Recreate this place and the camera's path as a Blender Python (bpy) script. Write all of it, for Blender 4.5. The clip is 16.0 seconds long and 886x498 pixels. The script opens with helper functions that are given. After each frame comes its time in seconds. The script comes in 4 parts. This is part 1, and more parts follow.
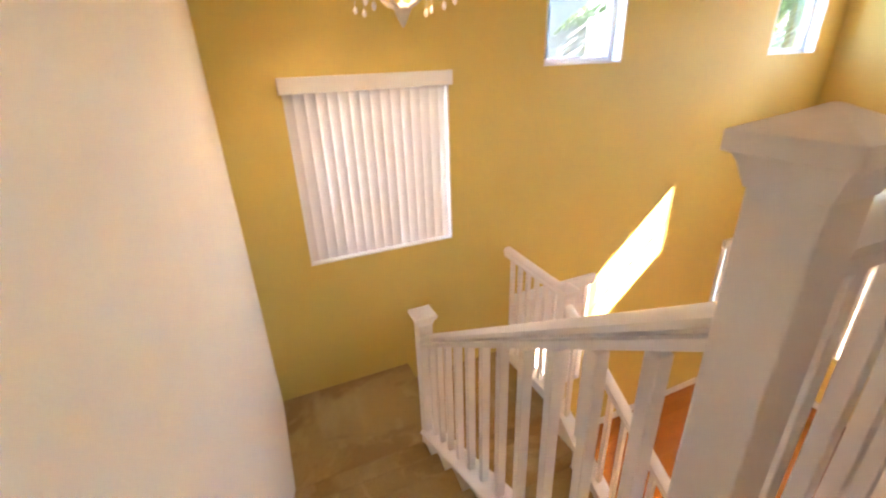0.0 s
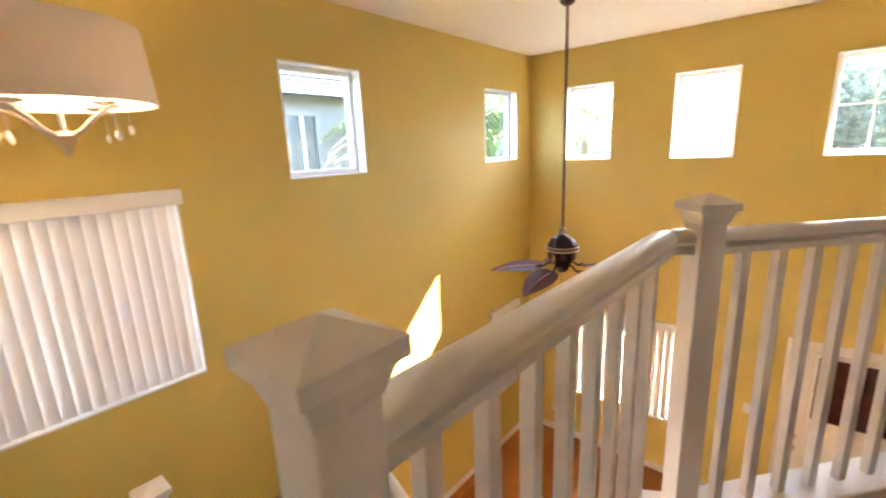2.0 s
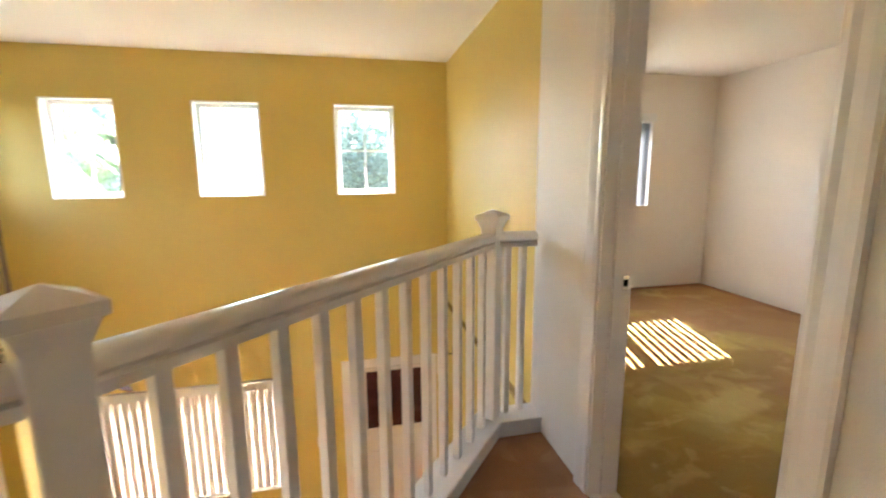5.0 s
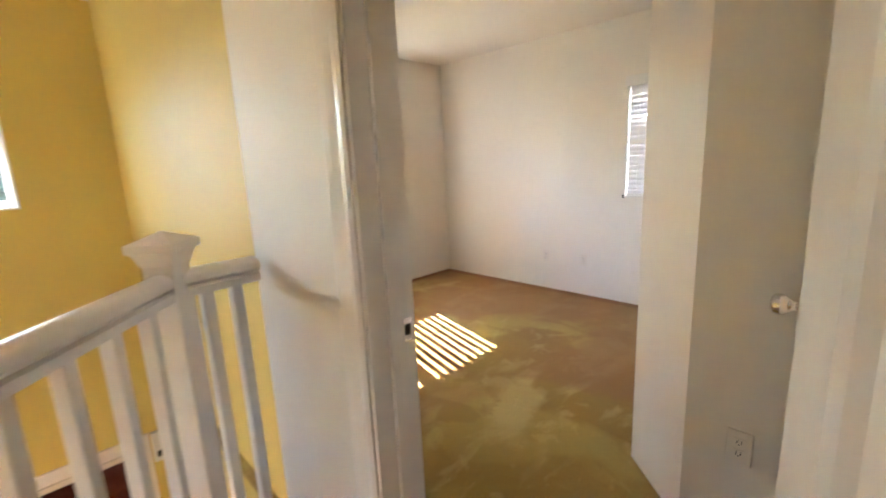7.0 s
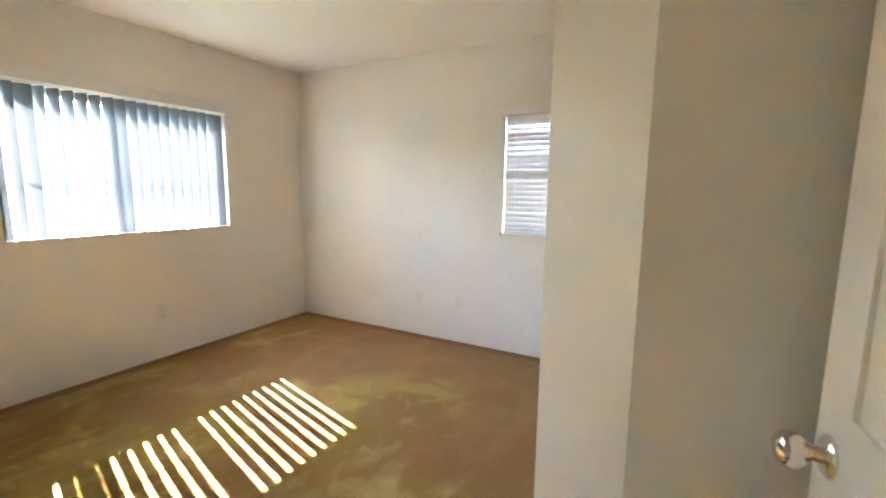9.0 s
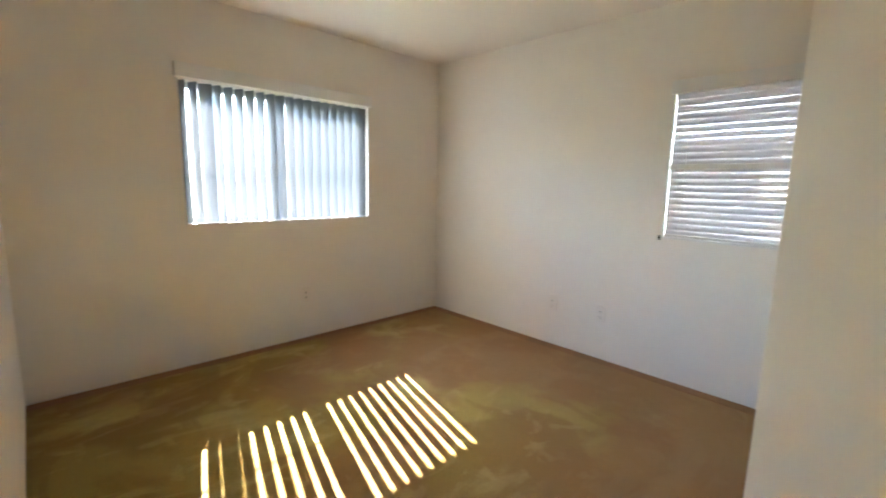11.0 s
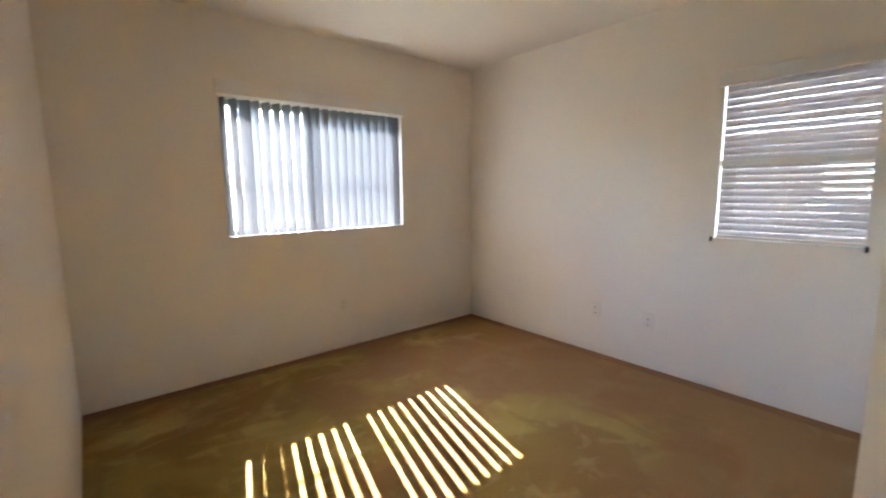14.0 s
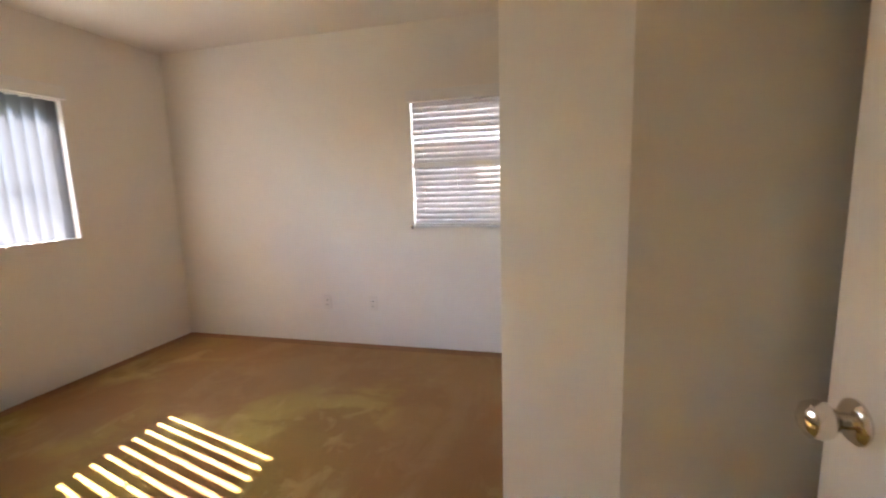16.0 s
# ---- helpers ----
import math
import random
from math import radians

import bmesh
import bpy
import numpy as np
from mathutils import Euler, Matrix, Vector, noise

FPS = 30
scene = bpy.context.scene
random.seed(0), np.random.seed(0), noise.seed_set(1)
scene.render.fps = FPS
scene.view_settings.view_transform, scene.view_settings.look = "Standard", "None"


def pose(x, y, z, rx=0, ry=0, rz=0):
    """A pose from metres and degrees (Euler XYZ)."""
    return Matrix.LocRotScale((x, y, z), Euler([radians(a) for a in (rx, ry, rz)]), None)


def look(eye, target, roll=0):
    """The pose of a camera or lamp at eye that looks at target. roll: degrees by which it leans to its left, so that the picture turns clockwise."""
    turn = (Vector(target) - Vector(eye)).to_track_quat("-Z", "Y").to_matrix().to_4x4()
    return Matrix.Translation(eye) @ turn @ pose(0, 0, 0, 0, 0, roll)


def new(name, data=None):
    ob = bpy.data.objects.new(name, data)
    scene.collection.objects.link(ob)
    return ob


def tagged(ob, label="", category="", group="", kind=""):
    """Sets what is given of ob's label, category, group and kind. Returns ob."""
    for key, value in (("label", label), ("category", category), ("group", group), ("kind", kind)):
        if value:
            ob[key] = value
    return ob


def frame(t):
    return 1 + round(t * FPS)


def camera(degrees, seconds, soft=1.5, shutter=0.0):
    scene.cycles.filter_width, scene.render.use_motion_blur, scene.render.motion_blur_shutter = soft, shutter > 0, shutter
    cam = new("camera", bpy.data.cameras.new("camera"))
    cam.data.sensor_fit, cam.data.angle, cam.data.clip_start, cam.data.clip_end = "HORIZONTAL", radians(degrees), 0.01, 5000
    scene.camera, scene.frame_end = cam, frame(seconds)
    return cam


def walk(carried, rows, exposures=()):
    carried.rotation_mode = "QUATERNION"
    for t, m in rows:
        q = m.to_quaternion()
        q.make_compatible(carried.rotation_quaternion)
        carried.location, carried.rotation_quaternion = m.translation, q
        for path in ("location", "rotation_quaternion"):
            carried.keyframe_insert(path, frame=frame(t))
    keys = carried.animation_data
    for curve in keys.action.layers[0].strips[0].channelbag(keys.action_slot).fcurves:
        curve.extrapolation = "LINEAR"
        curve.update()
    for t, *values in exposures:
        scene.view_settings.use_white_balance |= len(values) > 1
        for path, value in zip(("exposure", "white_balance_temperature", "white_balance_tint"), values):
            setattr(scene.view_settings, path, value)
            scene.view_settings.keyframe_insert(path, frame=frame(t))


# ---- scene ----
cam = camera(91.8, 16.0, soft=2.0, shutter=0.4)
PATH = [
    (0, (0.843, -0.048, 1.267), (1.556, 1.636, 0.457), -2.2),
    (0.5, (0.866, -0.059, 1.297), (1.829, 1.569, 0.644), -3.2),
    (1, (0.944, -0.068, 1.336), (2.113, 1.47, 0.818), -2.9),
    (1.5, (1.054, -0.101, 1.366), (2.403, 1.311, 0.935), -2.1),
    (2, (1.157, -0.142, 1.362), (2.64, 1.121, 0.91), -2.4),
    (2.5, (1.24, -0.156, 1.36), (2.886, 0.898, 0.938), -2.0),
    (3, (1.343, -0.144, 1.359), (3.145, 0.622, 0.953), -2.4),
    (3.5, (1.464, -0.158, 1.352), (3.373, 0.275, 0.945), -2.0),
    (4, (1.622, -0.237, 1.354), (3.585, -0.054, 1.013), -0.0),
    (4.5, (1.78, -0.305, 1.346), (3.744, -0.379, 0.978), 0.7),
    (5, (1.933, -0.367, 1.354), (3.862, -0.771, 1.014), -0.4),
    (5.2, (2.018, -0.376, 1.355), (3.916, -0.913, 1.027), -1.0),
    (7.3, (2.692, -0.882, 1.326), (3.997, -2.357, 0.978), -2.1),
    (7.5, (2.738, -0.957, 1.327), (3.988, -2.49, 1.03), -1.6),
    (8, (2.788, -1.113, 1.331), (3.829, -2.797, 1.051), 0.0),
    (8.2, (2.814, -1.165, 1.328), (3.75, -2.91, 1.046), 0.6),
    (10.3, (3.064, -1.52, 1.318), (4.176, -3.161, 1.053), 0.3),
    (10.5, (3.068, -1.536, 1.324), (4.271, -3.105, 1.026), 0.6),
    (11, (3.128, -1.544, 1.297), (4.549, -2.918, 0.993), 1.3),
    (11.5, (3.144, -1.561, 1.318), (4.707, -2.774, 1.025), 2.0),
    (12, (3.179, -1.564, 1.305), (4.833, -2.658, 1.047), 1.5),
    (12.5, (3.197, -1.553, 1.295), (4.925, -2.52, 1.017), 1.5),
    (13, (3.193, -1.57, 1.302), (4.947, -2.488, 1.022), 0.8),
    (13.5, (3.173, -1.565, 1.302), (4.863, -2.6, 1.033), 0.5),
    (14, (3.192, -1.554, 1.29), (4.715, -2.821, 1.018), -0.6),
    (14.5, (3.188, -1.506, 1.299), (4.496, -2.997, 1.037), -1.0),
    (15, (3.15, -1.524, 1.312), (4.194, -3.207, 1.034), -2.3),
    (15.5, (3.114, -1.452, 1.308), (3.892, -3.272, 1.019), -2.0),
    (16, (3.133, -1.446, 1.28), (3.628, -3.361, 0.986), -1.7),
]
EXPOSURES = [(0.0, 5.95, 7450, 28), (1.0, 5.83, 7400, 25), (3.0, 5.72, 7350, 20), (5.2, 5.68, 7000, 14), (7.3, 5.68, 6650, 13), (8.2, 5.7, 6350, 8), (10.5, 5.42, 6250, 8), (11.5, 5.15, 6250, 7), (12.5, 5.03, 6200, 9), (14.0, 5.02, 6500, 15), (16.0, 5.15, 7050, 21)]
walk(cam, [(t, look(eye, target, roll)) for t, eye, target, roll in PATH], EXPOSURES)

# ---- world and sun ----
SUN_FROM = Vector((1.0, -0.268, 0.908)).normalized()
world = bpy.data.worlds.new("sky")
scene.world = world
world.use_nodes = True
wn = world.node_tree.nodes
sky = wn.new("ShaderNodeTexSky")
sky.sky_type = "NISHITA"
sky.sun_disc = False
sky.sun_elevation = math.asin(SUN_FROM.z)
sky.sun_rotation = math.atan2(SUN_FROM.x, SUN_FROM.y)
wn["Background"].inputs[1].default_value = 0.15
world.node_tree.links.new(sky.outputs[0], wn["Background"].inputs[0])

sun = new("sun", bpy.data.lights.new("sun", "SUN"))
sun.data.energy, sun.data.angle, sun.data.color = 4.5, radians(0.5), (1.0, 0.95, 0.86)
sun.matrix_world = look(SUN_FROM * 30, (0, 0, 0))


def window_light(name, x, y, z, target, w, h, watts, colour=(0.93, 0.97, 1.0)):
    lamp = new(name, bpy.data.lights.new(name, "AREA"))
    lamp.data.shape, lamp.data.size, lamp.data.size_y = "RECTANGLE", w, h
    lamp.data.energy, lamp.data.color = watts, colour
    lamp.matrix_world = look((x, y, z), target)
    return lamp


window_light("bedroom_side_light", 3.82, -4.95, 1.45, (3.82, -3.0, 1.40), 0.6, 0.9, 7.0)
window_light("stair_window_light", 1.56, 3.05, 0.58, (1.56, 1.0, 0.55), 1.05, 1.1, 1.6)
window_light("front_window_light", 6.75, 1.34, -1.35, (5.0, 1.34, -1.4), 1.7, 1.2, 0.05)


# ---- materials ----
def material(name, colour, rough=0.5, metal=0.0, grain=0.0, grain_scale=60.0, bump=0.0, bump_scale=200.0, stain=0.0,
             stain_scale=1.5, stain_colour=None, translucent=0.0, per_object=0.0, spec=0.5, bump_distance=0.002, warp=(1, 1, 1)):
    m = bpy.data.materials.new(name)
    m.use_nodes = True
    nt, n, ln = m.node_tree, m.node_tree.nodes, m.node_tree.links
    b = n["Principled BSDF"]
    b.inputs["Base Color"].default_value = (*colour, 1)
    b.inputs["Roughness"].default_value = rough
    b.inputs["Metallic"].default_value = metal
    b.inputs["Specular IOR Level"].default_value = spec
    tc = n.new("ShaderNodeTexCoord")
    mp = n.new("ShaderNodeMapping")
    mp.inputs["Scale"].default_value = warp
    ln.new(tc.outputs["Object"], mp.inputs["Vector"])
    out = None

    def mix(a, c, fac):
        x = n.new("ShaderNodeMix")
        x.data_type = "RGBA"
        if a is None:
            x.inputs[6].default_value = (*colour, 1)
        else:
            ln.new(a, x.inputs[6])
        x.inputs[7].default_value = (*c, 1)
        ln.new(fac, x.inputs[0])
        return x.outputs[2]

    def noise_tex(scale, lo, hi, top, detail=4.0):
        t = n.new("ShaderNodeTexNoise")
        t.inputs["Scale"].default_value = scale
        t.inputs["Detail"].default_value = detail
        ln.new(mp.outputs[0], t.inputs["Vector"])
        r = n.new("ShaderNodeMapRange")
        r.inputs[1].default_value, r.inputs[2].default_value = lo, hi
        r.inputs[3].default_value, r.inputs[4].default_value = 0.0, top
        ln.new(t.outputs[0], r.inputs[0])
        return r.outputs[0]

    if stain > 0:
        sc = stain_colour or tuple(c * 0.72 for c in colour)
        out = mix(out, sc, noise_tex(stain_scale, 0.42, 0.66, stain))
    if grain > 0:
        out = mix(out, tuple(c * 0.6 for c in colour), noise_tex(grain_scale, 0.35, 0.7, grain))
    if per_object > 0:
        info = n.new("ShaderNodeObjectInfo")
        r = n.new("ShaderNodeMapRange")
        r.inputs[3].default_value, r.inputs[4].default_value = 0.0, per_object
        ln.new(info.outputs["Random"], r.inputs[0])
        out = mix(out, tuple(c * 0.55 for c in colour), r.outputs[0])
    if out:
        ln.new(out, b.inputs["Base Color"])
    if bump > 0:
        t = n.new("ShaderNodeTexNoise")
        t.inputs["Scale"].default_value = bump_scale
        t.inputs["Detail"].default_value = 3.0
        ln.new(mp.outputs[0], t.inputs["Vector"])
        bp = n.new("ShaderNodeBump")
        bp.inputs["Strength"].default_value = bump
        bp.inputs["Distance"].default_value = bump_distance
        ln.new(t.outputs[0], bp.inputs["Height"])
        ln.new(bp.outputs[0], b.inputs["Normal"])
    if translucent > 0:
        tr = n.new("ShaderNodeBsdfTranslucent")
        tr.inputs["Color"].default_value = (*colour, 1)
        mx = n.new("ShaderNodeMixShader")
        mx.inputs[0].default_value = translucent
        ln.new(b.outputs[0], mx.inputs[1])
        ln.new(tr.outputs[0], mx.inputs[2])
        ln.new(mx.outputs[0], n["Material Output"].inputs[0])
    return m


def glowing(name, colour, strength):
    m = bpy.data.materials.new(name)
    m.use_nodes = True
    b = m.node_tree.nodes["Principled BSDF"]
    b.inputs["Base Color"].default_value = (*colour, 1)
    b.inputs["Emission Color"].default_value = (*colour, 1)
    b.inputs["Emission Strength"].default_value = strength
    return m


def glass_material(name, tint=(1, 1, 1)):
    m = bpy.data.materials.new(name)
    m.use_nodes = True
    n, ln = m.node_tree.nodes, m.node_tree.links
    tr = n.new("ShaderNodeBsdfTransparent")
    tr.inputs[0].default_value = (*tint, 1)
    gl = n.new("ShaderNodeBsdfGlossy")
    gl.inputs["Roughness"].default_value = 0.02
    fr = n.new("ShaderNodeLayerWeight")
    fr.inputs[0].default_value = 0.2
    half = n.new("ShaderNodeMath")
    half.operation = "MULTIPLY"
    half.inputs[1].default_value = 0.35
    ln.new(fr.outputs["Facing"], half.inputs[0])
    mx = n.new("ShaderNodeMixShader")
    ln.new(half.outputs[0], mx.inputs[0])
    ln.new(tr.outputs[0], mx.inputs[1])
    ln.new(gl.outputs[0], mx.inputs[2])
    # a thin film of dust that lights up where the sun strikes the pane
    dust = n.new("ShaderNodeBsdfTranslucent")
    dust.inputs[0].default_value = (0.78, 0.86, 0.90, 1)
    film = n.new("ShaderNodeTexNoise")
    film.inputs["Scale"].default_value = 3.0
    amount = n.new("ShaderNodeMapRange")
    amount.inputs[1].default_value, amount.inputs[2].default_value = 0.3, 0.7
    amount.inputs[3].default_value, amount.inputs[4].default_value = 0.0012, 0.0026
    ln.new(film.outputs[0], amount.inputs[0])
    dusty = n.new("ShaderNodeMixShader")
    ln.new(amount.outputs[0], dusty.inputs[0])
    ln.new(mx.outputs[0], dusty.inputs[1])
    ln.new(dust.outputs[0], dusty.inputs[2])
    ln.new(dusty.outputs[0], n["Material Output"].inputs[0])
    return m


YELLOW = material("ochre_wall_paint", (0.65, 0.478, 0.115), 0.62, spec=0.8, grain=0.05, grain_scale=9, bump=0.25, bump_scale=170, stain=0.12, stain_scale=0.8, bump_distance=0.0012)
WHITE_WALL = material("white_wall_paint", (0.84, 0.79, 0.72), 0.48, grain=0.04, grain_scale=7, bump=0.45, bump_scale=190, stain=0.08, stain_scale=0.9, bump_distance=0.0014)
WHITE_HALL = material("satin_white_wall_paint", (0.84, 0.79, 0.73), 0.46, spec=0.13, grain=0.04, grain_scale=7, bump=0.7, bump_scale=170, stain=0.08, stain_scale=0.9, bump_distance=0.0022)
WHITE_BED = material("orange_peel_white_wall_paint", (0.84, 0.79, 0.73), 0.34, spec=0.5, grain=0.04, grain_scale=7, bump=0.9, bump_scale=95, stain=0.08, stain_scale=0.9, bump_distance=0.0036)
CEILING = material("ceiling_paint", (0.82, 0.77, 0.71), 0.7, bump=0.5, bump_scale=120, stain=0.06, stain_scale=0.7, bump_distance=0.002)
TRIM = material("white_trim_paint", (0.85, 0.79, 0.74), 0.30, grain=0.06, grain_scale=14, stain=0.05, stain_scale=3)
VINYL = material("white_vinyl", (0.80, 0.79, 0.77), 0.35, stain=0.08, stain_scale=4)
def carpet_material(name, base, dark, light, seed=0.0, traffic=None):
    m = material(name, base, 0.95, bump=1.0, bump_scale=420, spec=0.08, bump_distance=0.006)
    n, ln = m.node_tree.nodes, m.node_tree.links
    b = n["Principled BSDF"]
    tc = n["Texture Coordinate"]

    def blot(scale, distortion, lo, hi, top, detail=3.0, stretch=(1, 1, 1), shift=0.0):
        mp = n.new("ShaderNodeMapping")
        mp.inputs["Scale"].default_value = stretch
        mp.inputs["Location"].default_value = (shift + seed, shift * 0.7, 0)
        ln.new(tc.outputs["Object"], mp.inputs["Vector"])
        t = n.new("ShaderNodeTexNoise")
        t.inputs["Scale"].default_value, t.inputs["Detail"].default_value, t.inputs["Distortion"].default_value = scale, detail, distortion
        ln.new(mp.outputs[0], t.inputs["Vector"])
        r = n.new("ShaderNodeMapRange")
        r.interpolation_type = "SMOOTHSTEP"
        r.inputs[1].default_value, r.inputs[2].default_value, r.inputs[4].default_value = lo, hi, top
        ln.new(t.outputs[0], r.inputs[0])
        return r.outputs[0]

    worn = tuple((a + c) / 2 for a, c in zip(base, dark))
    last = None
    for colour, fac in ((worn, blot(0.45, 0.3, 0.38, 0.62, 1.0, 2.0)),
                        (dark, blot(0.9, 0.6, 0.49, 0.56, 0.8, 7.0, shift=3.1)),
                        (light, blot(2.2, 0.6, 0.53, 0.64, 0.65, 7.0, (1.0, 0.4, 1), 7.7)),
                        (dark, blot(3.4, 0.6, 0.54, 0.60, 0.55, 6.0, (0.5, 1.0, 1), 1.3)),
                        (light, blot(6.0, 0.8, 0.56, 0.66, 0.4, 5.0, (1.0, 0.45, 1), 9.1)),
                        (light, blot(6.0, 0.5, 0.60, 0.68, 0.35, 3.0, shift=5.0)),
                        (tuple(c * 0.5 for c in dark), blot(260.0, 0.0, 0.42, 0.80, 0.45, 2.0))):
        x = n.new("ShaderNodeMix")
        x.data_type = "RGBA"
        if last is None:
            x.inputs[6].default_value = (*base, 1)
        else:
            ln.new(last, x.inputs[6])
        x.inputs[7].default_value = (*colour, 1)
        ln.new(fac, x.inputs[0])
        last = x.outputs[2]
    if traffic:
        # the side of the room that was walked on most is worn to a redder brown
        xyz = n.new("ShaderNodeSeparateXYZ")
        ln.new(tc.outputs["Object"], xyz.inputs[0])
        span = n.new("ShaderNodeMapRange")
        span.inputs[1].default_value, span.inputs[2].default_value, span.inputs[4].default_value = -2.3, -4.1, 1.0
        ln.new(xyz.outputs[1], span.inputs[0])
        half = n.new("ShaderNodeMath")
        half.operation = "MULTIPLY_ADD"
        half.inputs[1].default_value = 0.65
        ln.new(span.outputs[0], half.inputs[0])
        ln.new(blot(1.3, 0.5, 0.34, 0.66, 0.6, 5.0, shift=2.2), half.inputs[2])
        soft_edge = n.new("ShaderNodeMapRange")
        soft_edge.interpolation_type = "SMOOTHSTEP"
        soft_edge.inputs[1].default_value, soft_edge.inputs[2].default_value, soft_edge.inputs[4].default_value = 0.28, 0.85, 0.8
        ln.new(half.outputs[0], soft_edge.inputs[0])
        x = n.new("ShaderNodeMix")
        x.data_type = "RGBA"
        ln.new(last, x.inputs[6])
        x.inputs[7].default_value = (*traffic, 1)
        ln.new(soft_edge.outputs[0], x.inputs[0])
        last = x.outputs[2]
    ln.new(last, b.inputs["Base Color"])
    return m


CARPET = carpet_material("tan_bedroom_carpet", (0.54, 0.405, 0.125), (0.35, 0.215, 0.07), (0.66, 0.50, 0.21), traffic=(0.34, 0.17, 0.08))
HALL_CARPET = carpet_material("brown_hall_carpet", (0.56, 0.28, 0.14), (0.40, 0.18, 0.085), (0.62, 0.36, 0.20), 4.0)
STAIR_CARPET = carpet_material("tan_stair_carpet", (0.52, 0.36, 0.15), (0.38, 0.22, 0.09), (0.62, 0.44, 0.22), 9.0)
CARPET_EDGE = material("dark_carpet_edge", (0.37, 0.18, 0.09), 0.95, grain=0.5, grain_scale=200, bump=1.0, bump_scale=420, stain=0.7, stain_scale=3.0, stain_colour=(0.28, 0.17, 0.07), spec=0.08, bump_distance=0.006)
PLANK = material("orange_hardwood", (0.46, 0.16, 0.035), 0.22, grain=0.5, grain_scale=5, per_object=0.45, warp=(3, 40, 3))
SUBFLOOR = material("dark_plank_joint", (0.10, 0.04, 0.015), 0.7)
BLIND = material("white_blind_vinyl", (0.82, 0.75, 0.71), 0.45, translucent=0.01, stain=0.06, stain_scale=3)
# white slats coloured dark grey to hold down the sun's brightness on them
BLIND_DIMMED = material("dimmed_thin_blind_vinyl", (0.235, 0.25, 0.275), 0.45, translucent=0.42, stain=0.05, stain_scale=3)
MINI = material("pale_blind_slat", (0.74, 0.74, 0.78), 0.4, translucent=0.035, stain=0.06, stain_scale=6)
GLASS = glass_material("window_glass", (0.66, 0.74, 0.78))
CLEAR_GLASS = glass_material("clear_window_glass", (0.84, 0.89, 0.91))
DARK_GLASS = material("dark_red_door_glass", (0.055, 0.012, 0.010), 0.12, stain=0.5, stain_scale=9, stain_colour=(0.12, 0.035, 0.03))
BRONZE = material("dark_bronze", (0.045, 0.022, 0.016), 0.25, metal=0.7, stain=0.2, stain_scale=12)
BRASS_BAND = material("pale_brass_band", (0.52, 0.38, 0.28), 0.3, metal=0.8)
ROD = material("bronze_rod", (0.20, 0.14, 0.09), 0.35, metal=0.6)
BLADE = material("mahogany_leaf_blade", (0.13, 0.035, 0.032), 0.4, grain=0.5, grain_scale=22, warp=(1, 6, 1))
RIB = material("pale_blade_rib", (0.42, 0.27, 0.25), 0.4)
CHROME = material("polished_chrome", (0.78, 0.74, 0.70), 0.08, metal=1.0)
NICKEL = material("brushed_nickel", (0.55, 0.50, 0.44), 0.28, metal=1.0, stain=0.2, stain_scale=20)
SHADE = material("cream_fabric_shade", (0.78, 0.68, 0.58), 0.8, translucent=0.12, grain=0.1, grain_scale=160, bump=0.3, bump_scale=400)
BULB = glowing("lit_bulb", (1.0, 0.82, 0.60), 4.8)
CRYSTAL = material("clear_crystal", (0.85, 0.80, 0.74), 0.05, spec=1.0)
PLATE = material("ivory_plate", (0.80, 0.75, 0.68), 0.35)
SLOT = material("dark_slot", (0.02, 0.018, 0.015), 0.6)
STUCCO = material("pale_stucco", (0.19, 0.185, 0.175), 0.85, bump=0.6, bump_scale=60, stain=0.15, stain_scale=0.6)
ROOF_TILE = material("grey_roof_tile", (0.045, 0.05, 0.06), 0.8, per_object=0.35, grain=0.2, grain_scale=8)
FASCIA = material("grey_blue_fascia", (0.06, 0.075, 0.10), 0.6)
NEIGHBOUR_GLASS = material("grey_house_glass", (0.05, 0.06, 0.065), 0.25)
GROUND = material("dry_ground", (0.12, 0.12, 0.07), 0.95, grain=0.5, grain_scale=6, stain=0.6, stain_scale=0.25, stain_colour=(0.06, 0.08, 0.03))
ROAD = material("asphalt", (0.06, 0.06, 0.06), 0.9, grain=0.3, grain_scale=20)
LEAF = material("green_leaf", (0.085, 0.13, 0.10), 0.5, translucent=0.3, stain=0.6, stain_scale=2, stain_colour=(0.07, 0.10, 0.06))
PALM_LEAF = material("palm_leaf", (0.07, 0.12, 0.025), 0.45, translucent=0.3, stain=0.6, stain_scale=2, stain_colour=(0.11, 0.12, 0.03))
BARK = material("grey_brown_bark", (0.16, 0.12, 0.085), 0.95, bump=1.0, bump_scale=20, grain=0.4, grain_scale=12, bump_distance=0.02)


# ---- building helpers ----
def box(bm, x0, x1, y0, y1, z0, z1, bevel=0.0):
    m = Matrix.Translation(((x0 + x1) / 2, (y0 + y1) / 2, (z0 + z1) / 2)) @ Matrix.Diagonal((abs(x1 - x0), abs(y1 - y0), abs(z1 - z0), 1))
    vs = bmesh.ops.create_cube(bm, size=1, matrix=m)["verts"]
    if bevel:
        es = list({e for v in vs for e in v.link_edges})
        bmesh.ops.bevel(bm, geom=es, offset=bevel, segments=2, affect="EDGES", profile=0.5)
    return bm


def boxed(*dims, bevel=0.0):
    return box(bmesh.new(), *dims, bevel=bevel)


